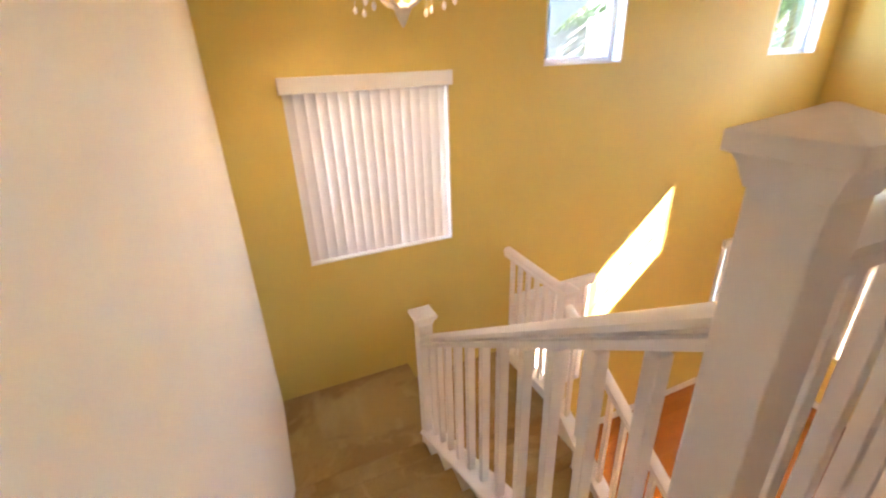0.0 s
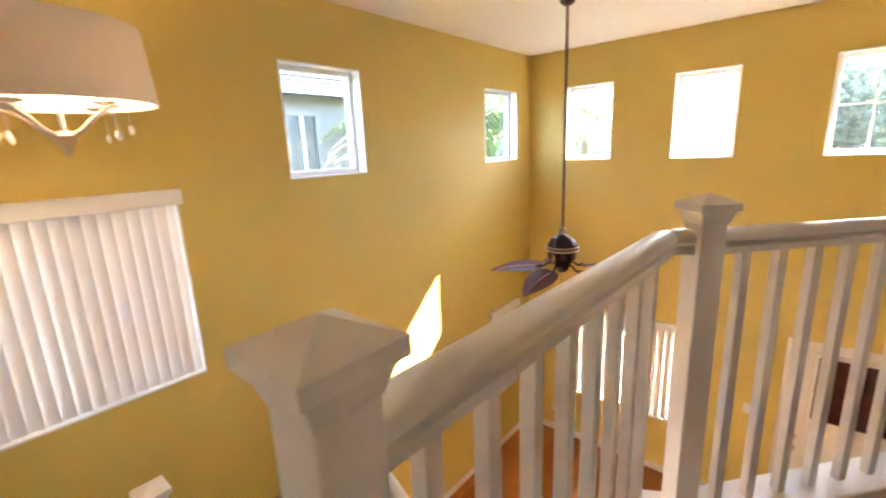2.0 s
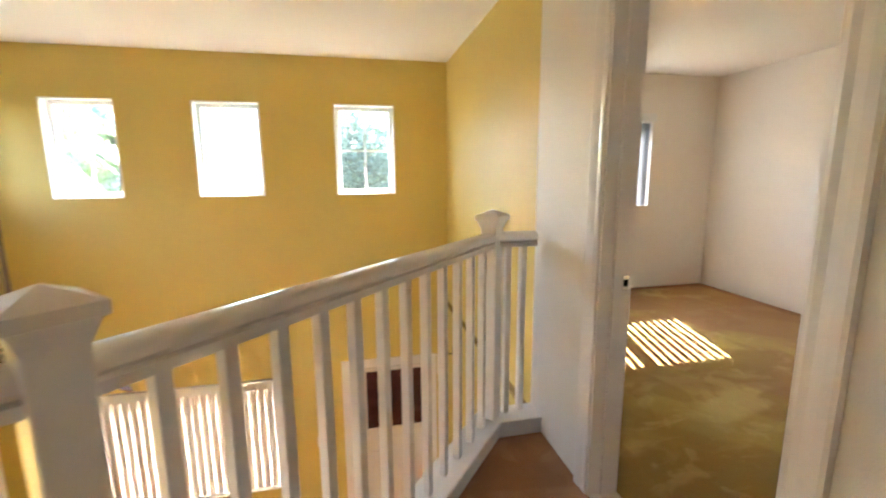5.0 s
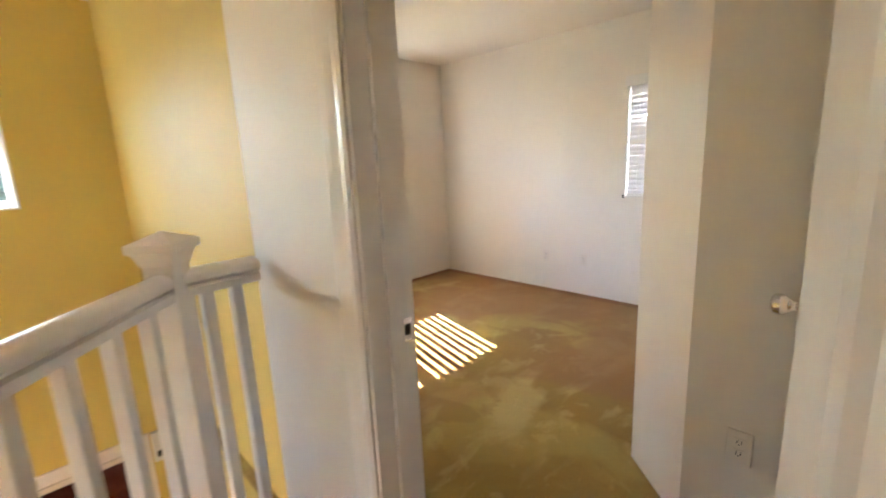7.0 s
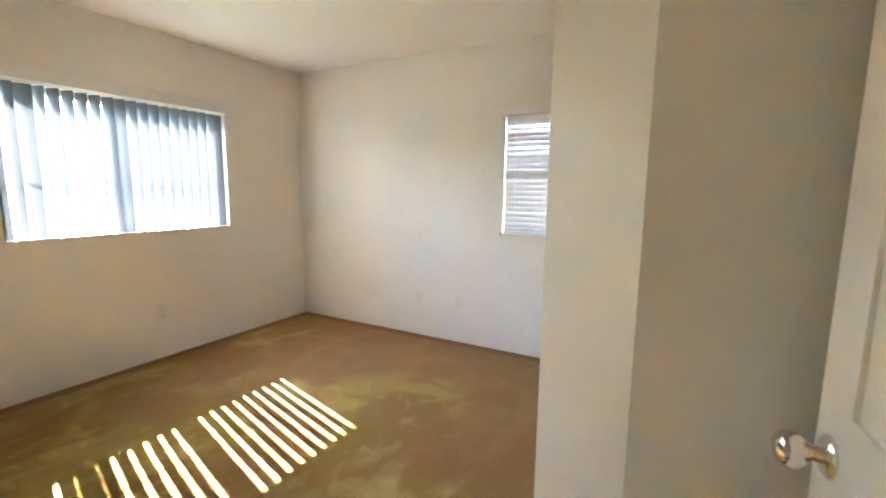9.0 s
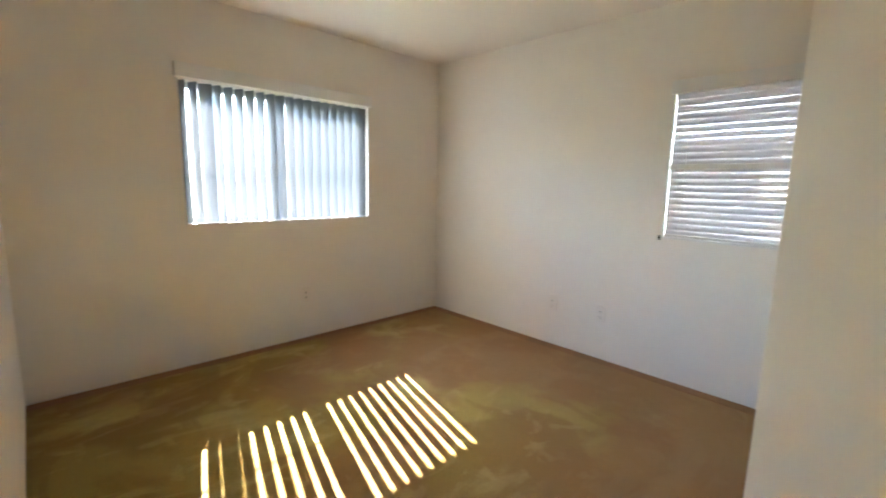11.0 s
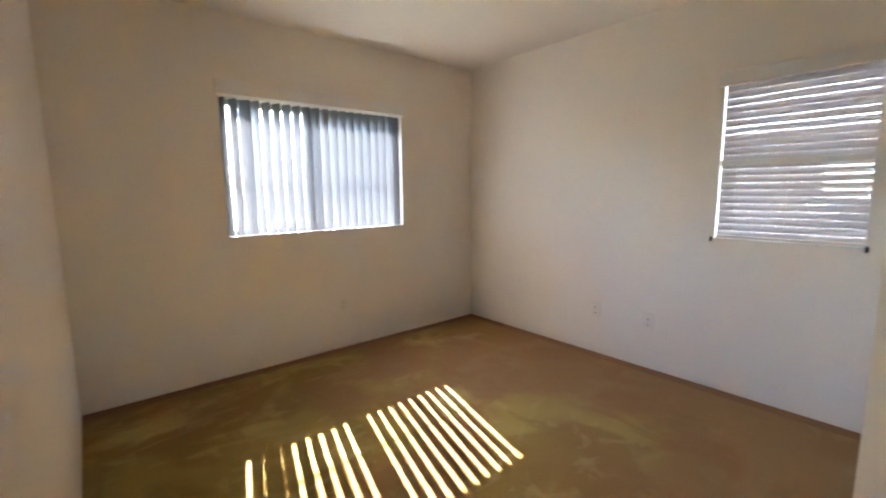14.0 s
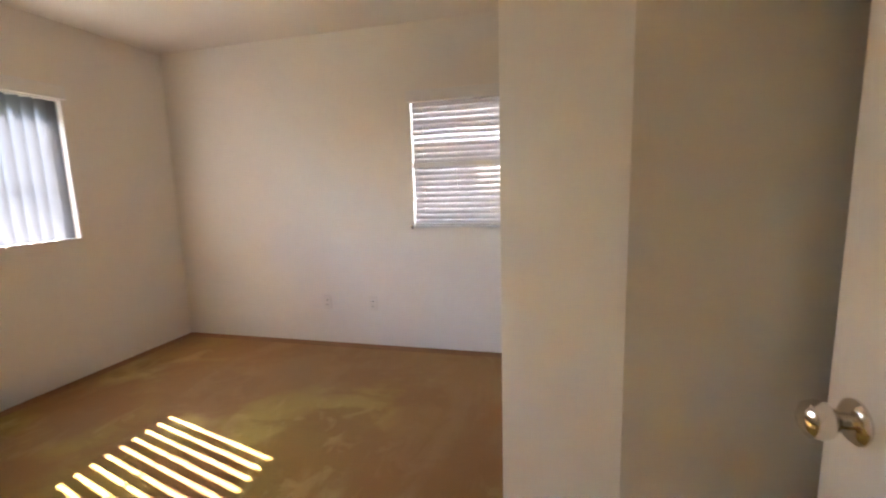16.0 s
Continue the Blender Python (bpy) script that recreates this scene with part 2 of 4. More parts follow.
def lathe(bm, profile, at=(0, 0, 0), steps=28, turn=None):
    m = Matrix.Translation(at) @ (turn or Matrix())
    rings = []
    for r, z in profile:
        rings.append([bm.verts.new(m @ Vector((r * math.cos(2 * math.pi * k / steps), r * math.sin(2 * math.pi * k / steps), z))) for k in range(steps)])
    for a, b in zip(rings, rings[1:]):
        for k in range(steps):
            bm.faces.new((a[k], a[(k + 1) % steps], b[(k + 1) % steps], b[k]))
    bm.faces.new(rings[0][::-1])
    bm.faces.new(rings[-1])
    return bm


def tube(bm, points, radius, steps=10):
    rings = []
    pts = [Vector(p) for p in points]
    for i, p in enumerate(pts):
        d = (pts[min(i + 1, len(pts) - 1)] - pts[max(i - 1, 0)]).normalized()
        q = d.to_track_quat("Z", "Y").to_matrix()
        r = radius[i] if isinstance(radius, (list, tuple)) else radius
        rings.append([bm.verts.new(p + q @ Vector((r * math.cos(2 * math.pi * k / steps), r * math.sin(2 * math.pi * k / steps), 0))) for k in range(steps)])
    for a, b in zip(rings, rings[1:]):
        for k in range(steps):
            bm.faces.new((a[k], a[(k + 1) % steps], b[(k + 1) % steps], b[k]))
    bm.faces.new(rings[0][::-1])
    bm.faces.new(rings[-1])
    return bm


def sweep(bm, profile, a, b, up=Vector((0, 0, 1))):
    """A closed profile of (across, up) pairs drawn straight from a to b."""
    a, b = Vector(a), Vector(b)
    d = (b - a).normalized()
    side = d.cross(up).normalized()
    rise = Vector((0, 0, 1))
    ra = [bm.verts.new(a + side * u + rise * v) for u, v in profile]
    rb = [bm.verts.new(b + side * u + rise * v) for u, v in profile]
    n = len(profile)
    for k in range(n):
        bm.faces.new((ra[k], ra[(k + 1) % n], rb[(k + 1) % n], rb[k]))
    bm.faces.new(ra[::-1])
    bm.faces.new(rb)
    return bm


def prism(bm, pts, z0, z1):
    lo = [bm.verts.new((x, y, z0)) for x, y in pts]
    hi = [bm.verts.new((x, y, z1)) for x, y in pts]
    n = len(pts)
    for k in range(n):
        bm.faces.new((lo[k], lo[(k + 1) % n], hi[(k + 1) % n], hi[k]))
    bm.faces.new(lo[::-1])
    bm.faces.new(hi)
    return bm


def mesh_of(name, bm, mat, smooth=False):
    bmesh.ops.recalc_face_normals(bm, faces=bm.faces)
    me = bpy.data.meshes.new(name)
    bm.to_mesh(me)
    bm.free()
    me.materials.append(mat)
    if smooth:
        for p in me.polygons:
            p.use_smooth = True
        me.set_sharp_from_angle(angle=radians(40))
    return me


def part(name, bm, mat, parent, label="", smooth=False):
    ob = new(name, mesh_of(name, bm, mat, smooth))
    if parent:
        ob.parent = parent
        ob.matrix_parent_inverse = parent.matrix_basis.inverted()
    return tagged(ob, label) if label else ob


def thing(name, label, category, at=(0, 0, 0), group="", kind=""):
    ob = new(name)
    ob.empty_display_size = 0.1
    ob.matrix_basis = pose(*at)
    return tagged(ob, label, category, group, kind)


def structure(name, bm, mat, label, category, smooth=False):
    return tagged(new(name, mesh_of(name, bm, mat, smooth)), label, category, kind="structure")


def wall_with_openings(bm, axis, f0, f1, u0, u1, z0, z1, openings=()):
    """A wall lying between f0 and f1 on its thin axis; openings as (u0, u1, z0, z1)."""
    us = sorted({u0, u1, *[v for o in openings for v in o[:2]]})
    zs = sorted({z0, z1, *[v for o in openings for v in o[2:]]})
    for a, b in zip(us, us[1:]):
        run = None
        for c, d in zip(zs, zs[1:]):
            hole = any(o[0] < (a + b) / 2 < o[1] and o[2] < (c + d) / 2 < o[3] for o in openings)
            if hole:
                run = None
                continue
            if axis == "x":
                box(bm, f0, f1, a, b, c, d)
            else:
                box(bm, a, b, f0, f1, c, d)
    bmesh.ops.remove_doubles(bm, verts=bm.verts, dist=1e-5)
    seen = {}
    for f in bm.faces:
        seen.setdefault(tuple(round(v, 4) for v in f.calc_center_median()), []).append(f)
    bmesh.ops.delete(bm, geom=[f for fs in seen.values() if len(fs) > 1 for f in fs], context="FACES_ONLY")
    return bm


# ---- plan ----
E, N, S, W = 6.365, 2.716, -1.342, 0.675
HALL_S, BED_N, BED_S, CLOSET = -1.301, -1.431, -4.569, 3.262
TOP, BED_TOP, LOW = 2.46, 2.44, -2.70
LAND, LAND2 = -1.0125, -1.18
NW1, NW2, NW3, NWL, NWB = (1.369, 0.200), (2.630, 0.075), (3.935, -1.035), (1.510, 1.850), (2.575, 1.945)

EAST_HIGH = [(1.652, 2.214), (0.448, 1.028), (-0.806, -0.224)]
NORTH_HIGH = [(2.850, 3.568), (5.328, 6.036)]
HIGH_Z = (1.165, 2.035)
NORTH_Z = (1.192, 2.010)
STAIR_WIN = (1.045, 2.095, 0.015, 1.13)
LOW_N = [(2.66, 3.52, -1.87, -0.72), (5.37, 6.02, -1.90, -0.76)]
LOW_E = (0.49, 2.18, -1.99, -0.80)
FRONT = (-1.13, -0.255, LOW, -0.665)
BED_E = (-3.745, -2.285, 0.975, 1.93)
BED_SIDE = (3.47, 4.172, 0.965, 1.90)
DOOR = (2.62, 3.418, 0.0, 2.06)

# ---- structure ----
structure("wall_east", wall_with_openings(bmesh.new(), "x", E, E + 0.17, S - 0.06, N, LOW - 0.15, TOP,
          [(a, b, *HIGH_Z) for a, b in EAST_HIGH] + [LOW_E, FRONT]), YELLOW, "tall ochre-yellow painted wall with three small high windows", "wall")
structure("wall_north", wall_with_openings(bmesh.new(), "y", N, N + 0.17, W - 0.15, E + 0.17, LOW - 0.15, TOP,
          [(a, b, *NORTH_Z) for a, b in NORTH_HIGH] + [STAIR_WIN] + LOW_N), YELLOW, "tall ochre-yellow painted wall beside the stairs", "wall")
structure("wall_west", boxed(W - 0.15, W, S, N, LOW - 0.15, TOP), WHITE_WALL, "plain off-white stairwell wall", "wall")
structure("wall_south", boxed(4.02, E, S - 0.04, S, LOW - 0.15, TOP), YELLOW, "ochre-yellow painted side wall of the tall room", "wall")
structure("wall_hall", wall_with_openings(bmesh.new(), "y", S - 0.04, HALL_S, 2.45, 4.02, LOW - 0.15, TOP, [DOOR]), WHITE_HALL,
          "off-white hallway wall with an open doorway", "wall")
structure("wall_hall_west", boxed(W - 0.15, 2.45, S - 0.04, HALL_S - 0.002, LOW - 0.15, TOP), WHITE_WALL, "off-white hallway wall", "wall")
structure("wall_bedroom_north", wall_with_openings(bmesh.new(), "y", BED_N, S - 0.041, 2.40, E, -0.3, BED_TOP, [DOOR]), WHITE_BED,
          "off-white orange-peel bedroom wall beside the door", "wall")
structure("wall_bedroom_east", wall_with_openings(bmesh.new(), "x", E, E + 0.17, BED_S - 0.17, S - 0.062, -0.3, BED_TOP, [BED_E]), WHITE_WALL,
          "off-white bedroom wall with a wide window", "wall")
structure("wall_bedroom_south", wall_with_openings(bmesh.new(), "y", BED_S - 0.17, BED_S, CLOSET - 0.1, E, -0.3, BED_TOP, [BED_SIDE]), WHITE_WALL,
          "off-white bedroom wall with a smaller window", "wall")
structure("wall_closet", prism(bmesh.new(), [(CLOSET, BED_S), (CLOSET, -2.538), (2.998, -2.294), (2.40, -2.294), (2.40, -2.40), (2.94, -2.40),
          (CLOSET - 0.1, -2.60), (CLOSET - 0.1, BED_S)], 0.0, BED_TOP), WHITE_WALL, "off-white closet wall with a clipped corner", "wall")
structure("wall_bedroom_west", boxed(2.40, 2.55, -2.294, BED_N, 0.0, BED_TOP), WHITE_WALL, "off-white wall behind the open door", "wall")
structure("ceiling", boxed(W - 0.15, E + 0.17, S - 0.06, N + 0.17, TOP, TOP + 0.2), CEILING, "flat off-white textured ceiling of the tall room", "ceiling")
structure("ceiling_bedroom", boxed(2.40, E + 0.17, BED_S - 0.17, S - 0.062, BED_TOP, BED_TOP + 0.2), CEILING, "flat off-white bedroom ceiling", "ceiling")

hall_edge = [(W, HALL_S), (4.02, HALL_S), (4.02, -1.10), (NW3[0] + 0.07, NW3[1] + 0.05), (NW2[0] + 0.05, NW2[1] + 0.08), (NW1[0] + 0.07, NW1[1] + 0.08), (NW1[0] + 0.07, 0.555), (W, 0.555)]
structure("floor_hall", prism(bmesh.new(), hall_edge, -0.02, 0.0), HALL_CARPET, "worn brown-tan carpet on the upper hallway", "floor")
structure("floor_hall_slab", prism(bmesh.new(), [(x, y) for x, y in hall_edge], -0.30, -0.022), YELLOW, "ochre-painted edge of the upper floor", "floor")
structure("floor_bedroom", boxed(2.40, E, BED_S, HALL_S - 0.0005, -0.02, -0.001), CARPET, "stained tan bedroom carpet with worn brown patches", "floor")
structure("floor_bedroom_slab", boxed(2.40, E, BED_S, S - 0.041, -0.30, -0.022), SUBFLOOR, "floor slab under the bedroom carpet", "floor")

# carpet strips along two walls, darker and redder than the rest
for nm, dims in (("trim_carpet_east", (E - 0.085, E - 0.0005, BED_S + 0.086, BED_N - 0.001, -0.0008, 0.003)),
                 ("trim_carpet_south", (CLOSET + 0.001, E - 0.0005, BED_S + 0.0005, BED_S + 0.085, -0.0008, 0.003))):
    structure(nm, boxed(*dims, bevel=0.001), CARPET_EDGE, "darker carpet edge along the bedroom wall", "carpet")

# ---- stairs ----
stairs = thing("staircase", "carpeted U-shaped staircase with tan carpet treads", "staircase")
RISE, RUN = 0.16875, 0.245
for k in range(1, 6):
    z = LAND + RISE * k
    y = 1.78 - RUN * (k - 1)
    part("step", boxed(W + 0.002, 1.45, y - RUN - 0.03, y, z - RISE, z, bevel=0.024), STAIR_CARPET, stairs)
part("landing", boxed(W + 0.002, 1.66, 1.75, N - 0.002, LAND - 0.25, LAND, bevel=0.01), STAIR_CARPET, stairs)
part("landing", boxed(1.662, 2.53, 1.90, N - 0.002, LAND2 - 0.25, LAND2, bevel=0.01), STAIR_CARPET, stairs)
for k in range(1, 9):
    z = LAND2 - RISE * k
    y = 1.90 - RUN * (k - 1)
    part("step", boxed(1.562, 2.53, y - RUN, y + 0.03, z - RISE, z, bevel=0.024), STAIR_CARPET, stairs)

# ---- railings ----
RAIL_PROFILE = [(-0.030, 0.0), (0.030, 0.0), (0.032, 0.022), (0.022, 0.028), (0.036, 0.040), (0.036, 0.056), (0.026, 0.068), (0.010, 0.074),
                (-0.010, 0.074), (-0.026, 0.068), (-0.036, 0.056), (-0.036, 0.040), (-0.022, 0.028), (-0.032, 0.022)]


def newel(parent, x, y, z0, z1, turn=0.0, half=0.0405):
    bm = boxed(-half, half, -half, half, 0, z1 - z0 - 0.045, bevel=0.004)
    post = part("newel_post", bm, TRIM, parent)
    post.matrix_parent_inverse = Matrix()
    post.matrix_basis = pose(x, y, z0, 0, 0, turn)
    cap = bmesh.new()
    h = z1 - z0
    rings = []
    for r, z in ((half + 0.001, h - 0.088), (half + 0.005, h - 0.076), (half + 0.010, h - 0.060), (half + 0.014, h - 0.052), (half + 0.022, h - 0.049), (half + 0.022, h - 0.027), (half * 0.4, h - 0.006), (0.004, h)):
        rings.append([cap.verts.new((sx * r, sy * r, z)) for sx, sy in ((-1, -1), (1, -1), (1, 1), (-1, 1))])
    for a, b in zip(rings, rings[1:]):
        for k in range(4):
            cap.faces.new((a[k], a[(k + 1) % 4], b[(k + 1) % 4], b[k]))
    cap.faces.new(rings[0][::-1])
    cap.faces.new(rings[-1])
    c = part("post_cap", cap, TRIM, post)
    c.matrix_parent_inverse = Matrix()
    return post


def rail_run(parent, a, b, top_a, top_b, foot_a, foot_b, spacing=0.122, half=0.016, end_gap=0.07, count=None, shift=0.0):
    """A handrail with square balusters, between two plan points; heights at either end."""
    a, b = Vector(a), Vector(b)
    length = (b - a).length
    d = (b - a) / length
    part("handrail", sweep(bmesh.new(), RAIL_PROFILE, (*(a + d * 0.02), top_a - 0.074), (*(b - d * 0.02), top_b - 0.074)), TRIM, parent, smooth=True)
    if count is None:
        count = max(1, round((length - end_gap) / spacing) - 1)
    turn = math.degrees(math.atan2(d.y, d.x))
    for k in range(count):
        f = (k + 1 + shift) / (count + 1)
        p = a + d * length * f
        z0, z1 = foot_a + (foot_b - foot_a) * f, top_a + (top_b - top_a) * f - 0.070
        ob = part("baluster", boxed(-half, half, -half, half, 0, z1 - z0, bevel=0.003), TRIM, parent)
        ob.matrix_parent_inverse = Matrix()
        ob.matrix_basis = pose(p.x, p.y, z0, 0, 0, turn)


def curb(parent, a, b, za, zb, width=0.13, height=0.10):
    prof = [(-width / 2, -height), (width / 2, -height), (width / 2, -0.022), (width / 2 + 0.012, -0.018), (width / 2 + 0.012, -0.004), (width / 2 + 0.006, 0.0),
            (-width / 2 - 0.006, 0.0), (-width / 2 - 0.012, -0.004), (-width / 2 - 0.012, -0.018), (-width / 2, -0.022)]
    part("base_curb", sweep(bmesh.new(), prof, (*a, za), (*b, zb)), TRIM, parent)


RAIL_TOP, CURB_TOP = 1.097, 0.095
KINK = (2.578, 0.168)
gallery = thing("gallery_railing", "white-painted wooden gallery railing with square balusters", "railing")
newel(gallery, *NW1, 0.0, 1.215)
newel(gallery, *NW2, 0.0, 1.205, turn=-45)
newel(gallery, *NW3, 0.0, 1.185, turn=-45)
rail_run(gallery, NW1, KINK, RAIL_TOP, RAIL_TOP, CURB_TOP, CURB_TOP, spacing=0.125)
rail_run(gallery, KINK, NW2, RAIL_TOP, RAIL_TOP, CURB_TOP, CURB_TOP, spacing=1.0, count=0)
rail_run(gallery, NW2, NW3, RAIL_TOP, RAIL_TOP - 0.022, CURB_TOP, CURB_TOP, spacing=0.137, count=12, shift=0.08)
rail_run(gallery, NW3, (3.985, HALL_S + 0.004), RAIL_TOP - 0.022, RAIL_TOP - 0.03, CURB_TOP, CURB_TOP, count=2)
curb(gallery, NW1, KINK, CURB_TOP, CURB_TOP)
curb(gallery, KINK, NW2, CURB_TOP, CURB_TOP)
curb(gallery, NW2, NW3, CURB_TOP, CURB_TOP)
curb(gallery, (3.938, -1.0), (3.938, HALL_S + 0.004), CURB_TOP, CURB_TOP)

flight = thing("stair_railing", "white-painted stair railing descending to the landing", "railing")
newel(flight, *NWL, LAND, 0.030)
rail_run(flight, NW1, NWL, 0.985, -0.13, 0.22, -0.85, spacing=0.135)
curb(flight, (1.399, 0.55), NWL, -0.007, -0.85, width=0.10, height=0.30)

lower = thing("landing_railing", "white-painted railing round the lower landing", "railing")
newel(lower, *NWB, LAND2 - 0.10, -0.135)
rail_run(lower, (2.575, N - 0.004), NWB, -0.152, -0.17, LAND2 + 0.085, LAND2 + 0.085, spacing=0.105)
curb(lower, (2.575, N - 0.004), NWB, LAND2 + 0.085, LAND2 + 0.085, width=0.085, height=0.35)
END2 = (2.575, -0.30)
fall = (1.945 + 0.30) * RISE / RUN
rail_run(lower, NWB, END2, -0.26, -0.26 - fall, LAND2 + 0.085, LAND2 + 0.085 - fall, spacing=0.118)
curb(lower, NWB, END2, LAND2 + 0.085, LAND2 + 0.085 - fall, width=0.085, height=0.35)
newel(lower, *END2, LOW, -0.26 - fall + 0.12)


# ---- windows ----
def window(name, wall, f, u0, u1, z0, z1, label, muntins=False, slider=False, depth=0.17, bar=False, glazing=GLASS):
    """wall: 'x' or 'y', f: the wall's inner face, sign: which way is out."""
    ob = thing(name, label, "window", kind="structure")
    out = 1 if (wall == "x" or f > 0) else -1

    def put(pname, ua, ub, fa, fb, za, zb, mat, parent=ob, label="", bevel=0.0):
        a, b = sorted((f + out * fa, f + out * fb))
        dims = (a, b, ua, ub, za, zb) if wall == "x" else (ua, ub, a, b, za, zb)
        return part(pname, boxed(*dims, bevel=bevel), mat, parent, label)

    t = 0.012
    # painted returns of the opening
    put("jamb", u0, u0 + t, -0.003, depth - 0.045, z0 + t, z1 - t, VINYL)
    put("jamb", u1 - t, u1, -0.003, depth - 0.045, z0 + t, z1 - t, VINYL)
    put("head", u0, u1, -0.003, depth - 0.045, z1 - t, z1, VINYL)
    put("window_sill", u0, u1, -0.003, depth - 0.045, z0, z0 + t, VINYL)
    # vinyl frame
    w, fa, fb = 0.038, depth - 0.075, depth - 0.015
    put("window_frame", u0 + t, u0 + t + w, fa, fb, z0 + t, z1 - t, VINYL, bevel=0.004)
    put("window_frame", u1 - t - w, u1 - t, fa, fb, z0 + t, z1 - t, VINYL, bevel=0.004)
    put("window_frame", u0 + t + w, u1 - t - w, fa, fb, z1 - t - w, z1 - t, VINYL, bevel=0.004)
    put("window_frame", u0 + t + w, u1 - t - w, fa, fb, z0 + t, z0 + t + w, VINYL, bevel=0.004)
    pane = put("pane", u0 + t + w - 0.004, u1 - t - w + 0.004, depth - 0.047, depth - 0.041, z0 + t + w - 0.004, z1 - t - w + 0.004, glazing)
    pane.visible_shadow = False
    if muntins:
        um, zm = (u0 + u1) / 2, (z0 + z1) / 2
        put("glazing_bar", um - 0.008, um + 0.008, depth - 0.056, depth - 0.048, z0 + t + w, z1 - t - w, VINYL)
        put("glazing_bar", u0 + t + w, um - 0.0085, depth - 0.056, depth - 0.048, zm - 0.008, zm + 0.008, VINYL)
        put("glazing_bar", um + 0.0085, u1 - t - w, depth - 0.056, depth - 0.048, zm - 0.008, zm + 0.008, VINYL)
    if bar:
        zm = z0 + 0.44 * (z1 - z0)
        put("glazing_bar", u0 + t + w, u1 - t - w, depth - 0.036, depth - 0.030, zm - 0.007, zm + 0.007, VINYL)
    if slider == "v":
        um = (u0 + u1) / 2 + (0.065 if bar else 0.0)
        put("meeting_stile", um - 0.022, um + 0.022, fa + 0.004, fb - 0.004, z0 + t + w, z1 - t - w, VINYL, bevel=0.003)
    if slider == "h":
        zm = (z0 + z1) / 2
        put("meeting_rail", u0 + t + w, u1 - t - w, fa + 0.004, fb - 0.004, zm - 0.022, zm + 0.022, VINYL, bevel=0.003)
    return ob


for k, (a, b) in enumerate(EAST_HIGH):
    window("window_%d" % (k + 1), "x", E, a, b, *HIGH_Z, "small high white-framed window with crossed glazing bars", muntins=True)
for k, (a, b) in enumerate(NORTH_HIGH):
    window("window_%d" % (k + 4), "y", N, a, b, *NORTH_Z, "small high white vinyl window on the yellow wall")
window("window_6", "y", N, *STAIR_WIN, "white vinyl window behind closed blinds on the landing", slider="v")
window("window_7", "y", N, *LOW_N[0], "white vinyl window low on the yellow wall", slider="v")
window("window_8", "y", N, *LOW_N[1], "white vinyl window near the room's corner", slider="v")
window("window_9", "x", E, *LOW_E, "wide white vinyl window beside the front door", slider="v")
window("window_10", "x", E, *BED_E, "wide white vinyl bedroom window", slider="v", bar=True, glazing=CLEAR_GLASS)
window("window_11", "y", BED_S, *BED_SIDE, "white vinyl sash window in the bedroom", slider="h", glazing=CLEAR_GLASS)


# ---- vertical blinds ----
def slat_mesh(name, width, height, mat):
    bm = bmesh.new()
    n, t = 6, 0.0012
    front, back = [], []
    for k in range(n + 1):
        u = -width / 2 + width * k / n
        bow = 0.006 * (1 - (2 * k / n - 1) ** 2)
        front.append((bm.verts.new((u, bow + t, 0)), bm.verts.new((u, bow + t, height))))
        back.append((bm.verts.new((u, bow, 0)), bm.verts.new((u, bow, height))))
    for k in range(n):
        bm.faces.new((front[k][0], front[k + 1][0], front[k + 1][1], front[k][1]))
        bm.faces.new((back[k + 1][0], back[k][0], back[k][1], back[k + 1][1]))
        for j in (0, 1):
            bm.faces.new((front[k][j], front[k + 1][j], back[k + 1][j], back[k][j]))
    for k in (0, n):
        bm.faces.new((front[k][0], front[k][1], back[k][1], back[k][0]))
    return mesh_of(name, bm, mat, smooth=True)


def vertical_blind(label, wall, f, u0, u1, z0, z1, angle, mat, valance=0.09, pitch=0.079, proud=0.0, missing=(), over=0.01, special=None, gap=0.0, slat_width=0.0):
    """Slats hang just inside the wall's face at f; angle is each slat's turn out of the window's plane."""
    ob = thing("vertical_blind", label, "blind")
    if wall == "x":
        part("valance", boxed(f - 0.045 - proud, f - 0.003, u0 - over, u1 + over, z1 - valance, z1, bevel=0.003), VINYL, ob)
    else:
        part("valance", boxed(u0 - over, u1 + over, f - 0.045 - proud, f - 0.003, z1 - valance, z1, bevel=0.003), VINYL, ob)
    rng = random.Random(int((u0 + 9) * 100))
    n = round((u1 - u0 - 2 * gap) / pitch)
    pitch = (u1 - u0 - 2 * gap) / n
    me = slat_mesh("slat", slat_width or max(0.089, pitch + 0.010), z1 - valance - z0 + 0.01, mat)
    first = (u0 + u1) / 2 - (n - 1) * pitch / 2
    for k in range(n):
        if k in missing:
            continue
        s = new("slat", me)
        s.parent = ob
        turn = (special or {}).get(k - n if k - n >= -3 else k, angle + rng.uniform(-1.5, 1.5))
        u = first + k * pitch
        off = f + 0.042 - proud
        s.matrix_basis = pose(off, u, z0, 0, 0, 90 - turn) if wall == "x" else pose(u, off, z0, 0, 0, turn)
    return ob


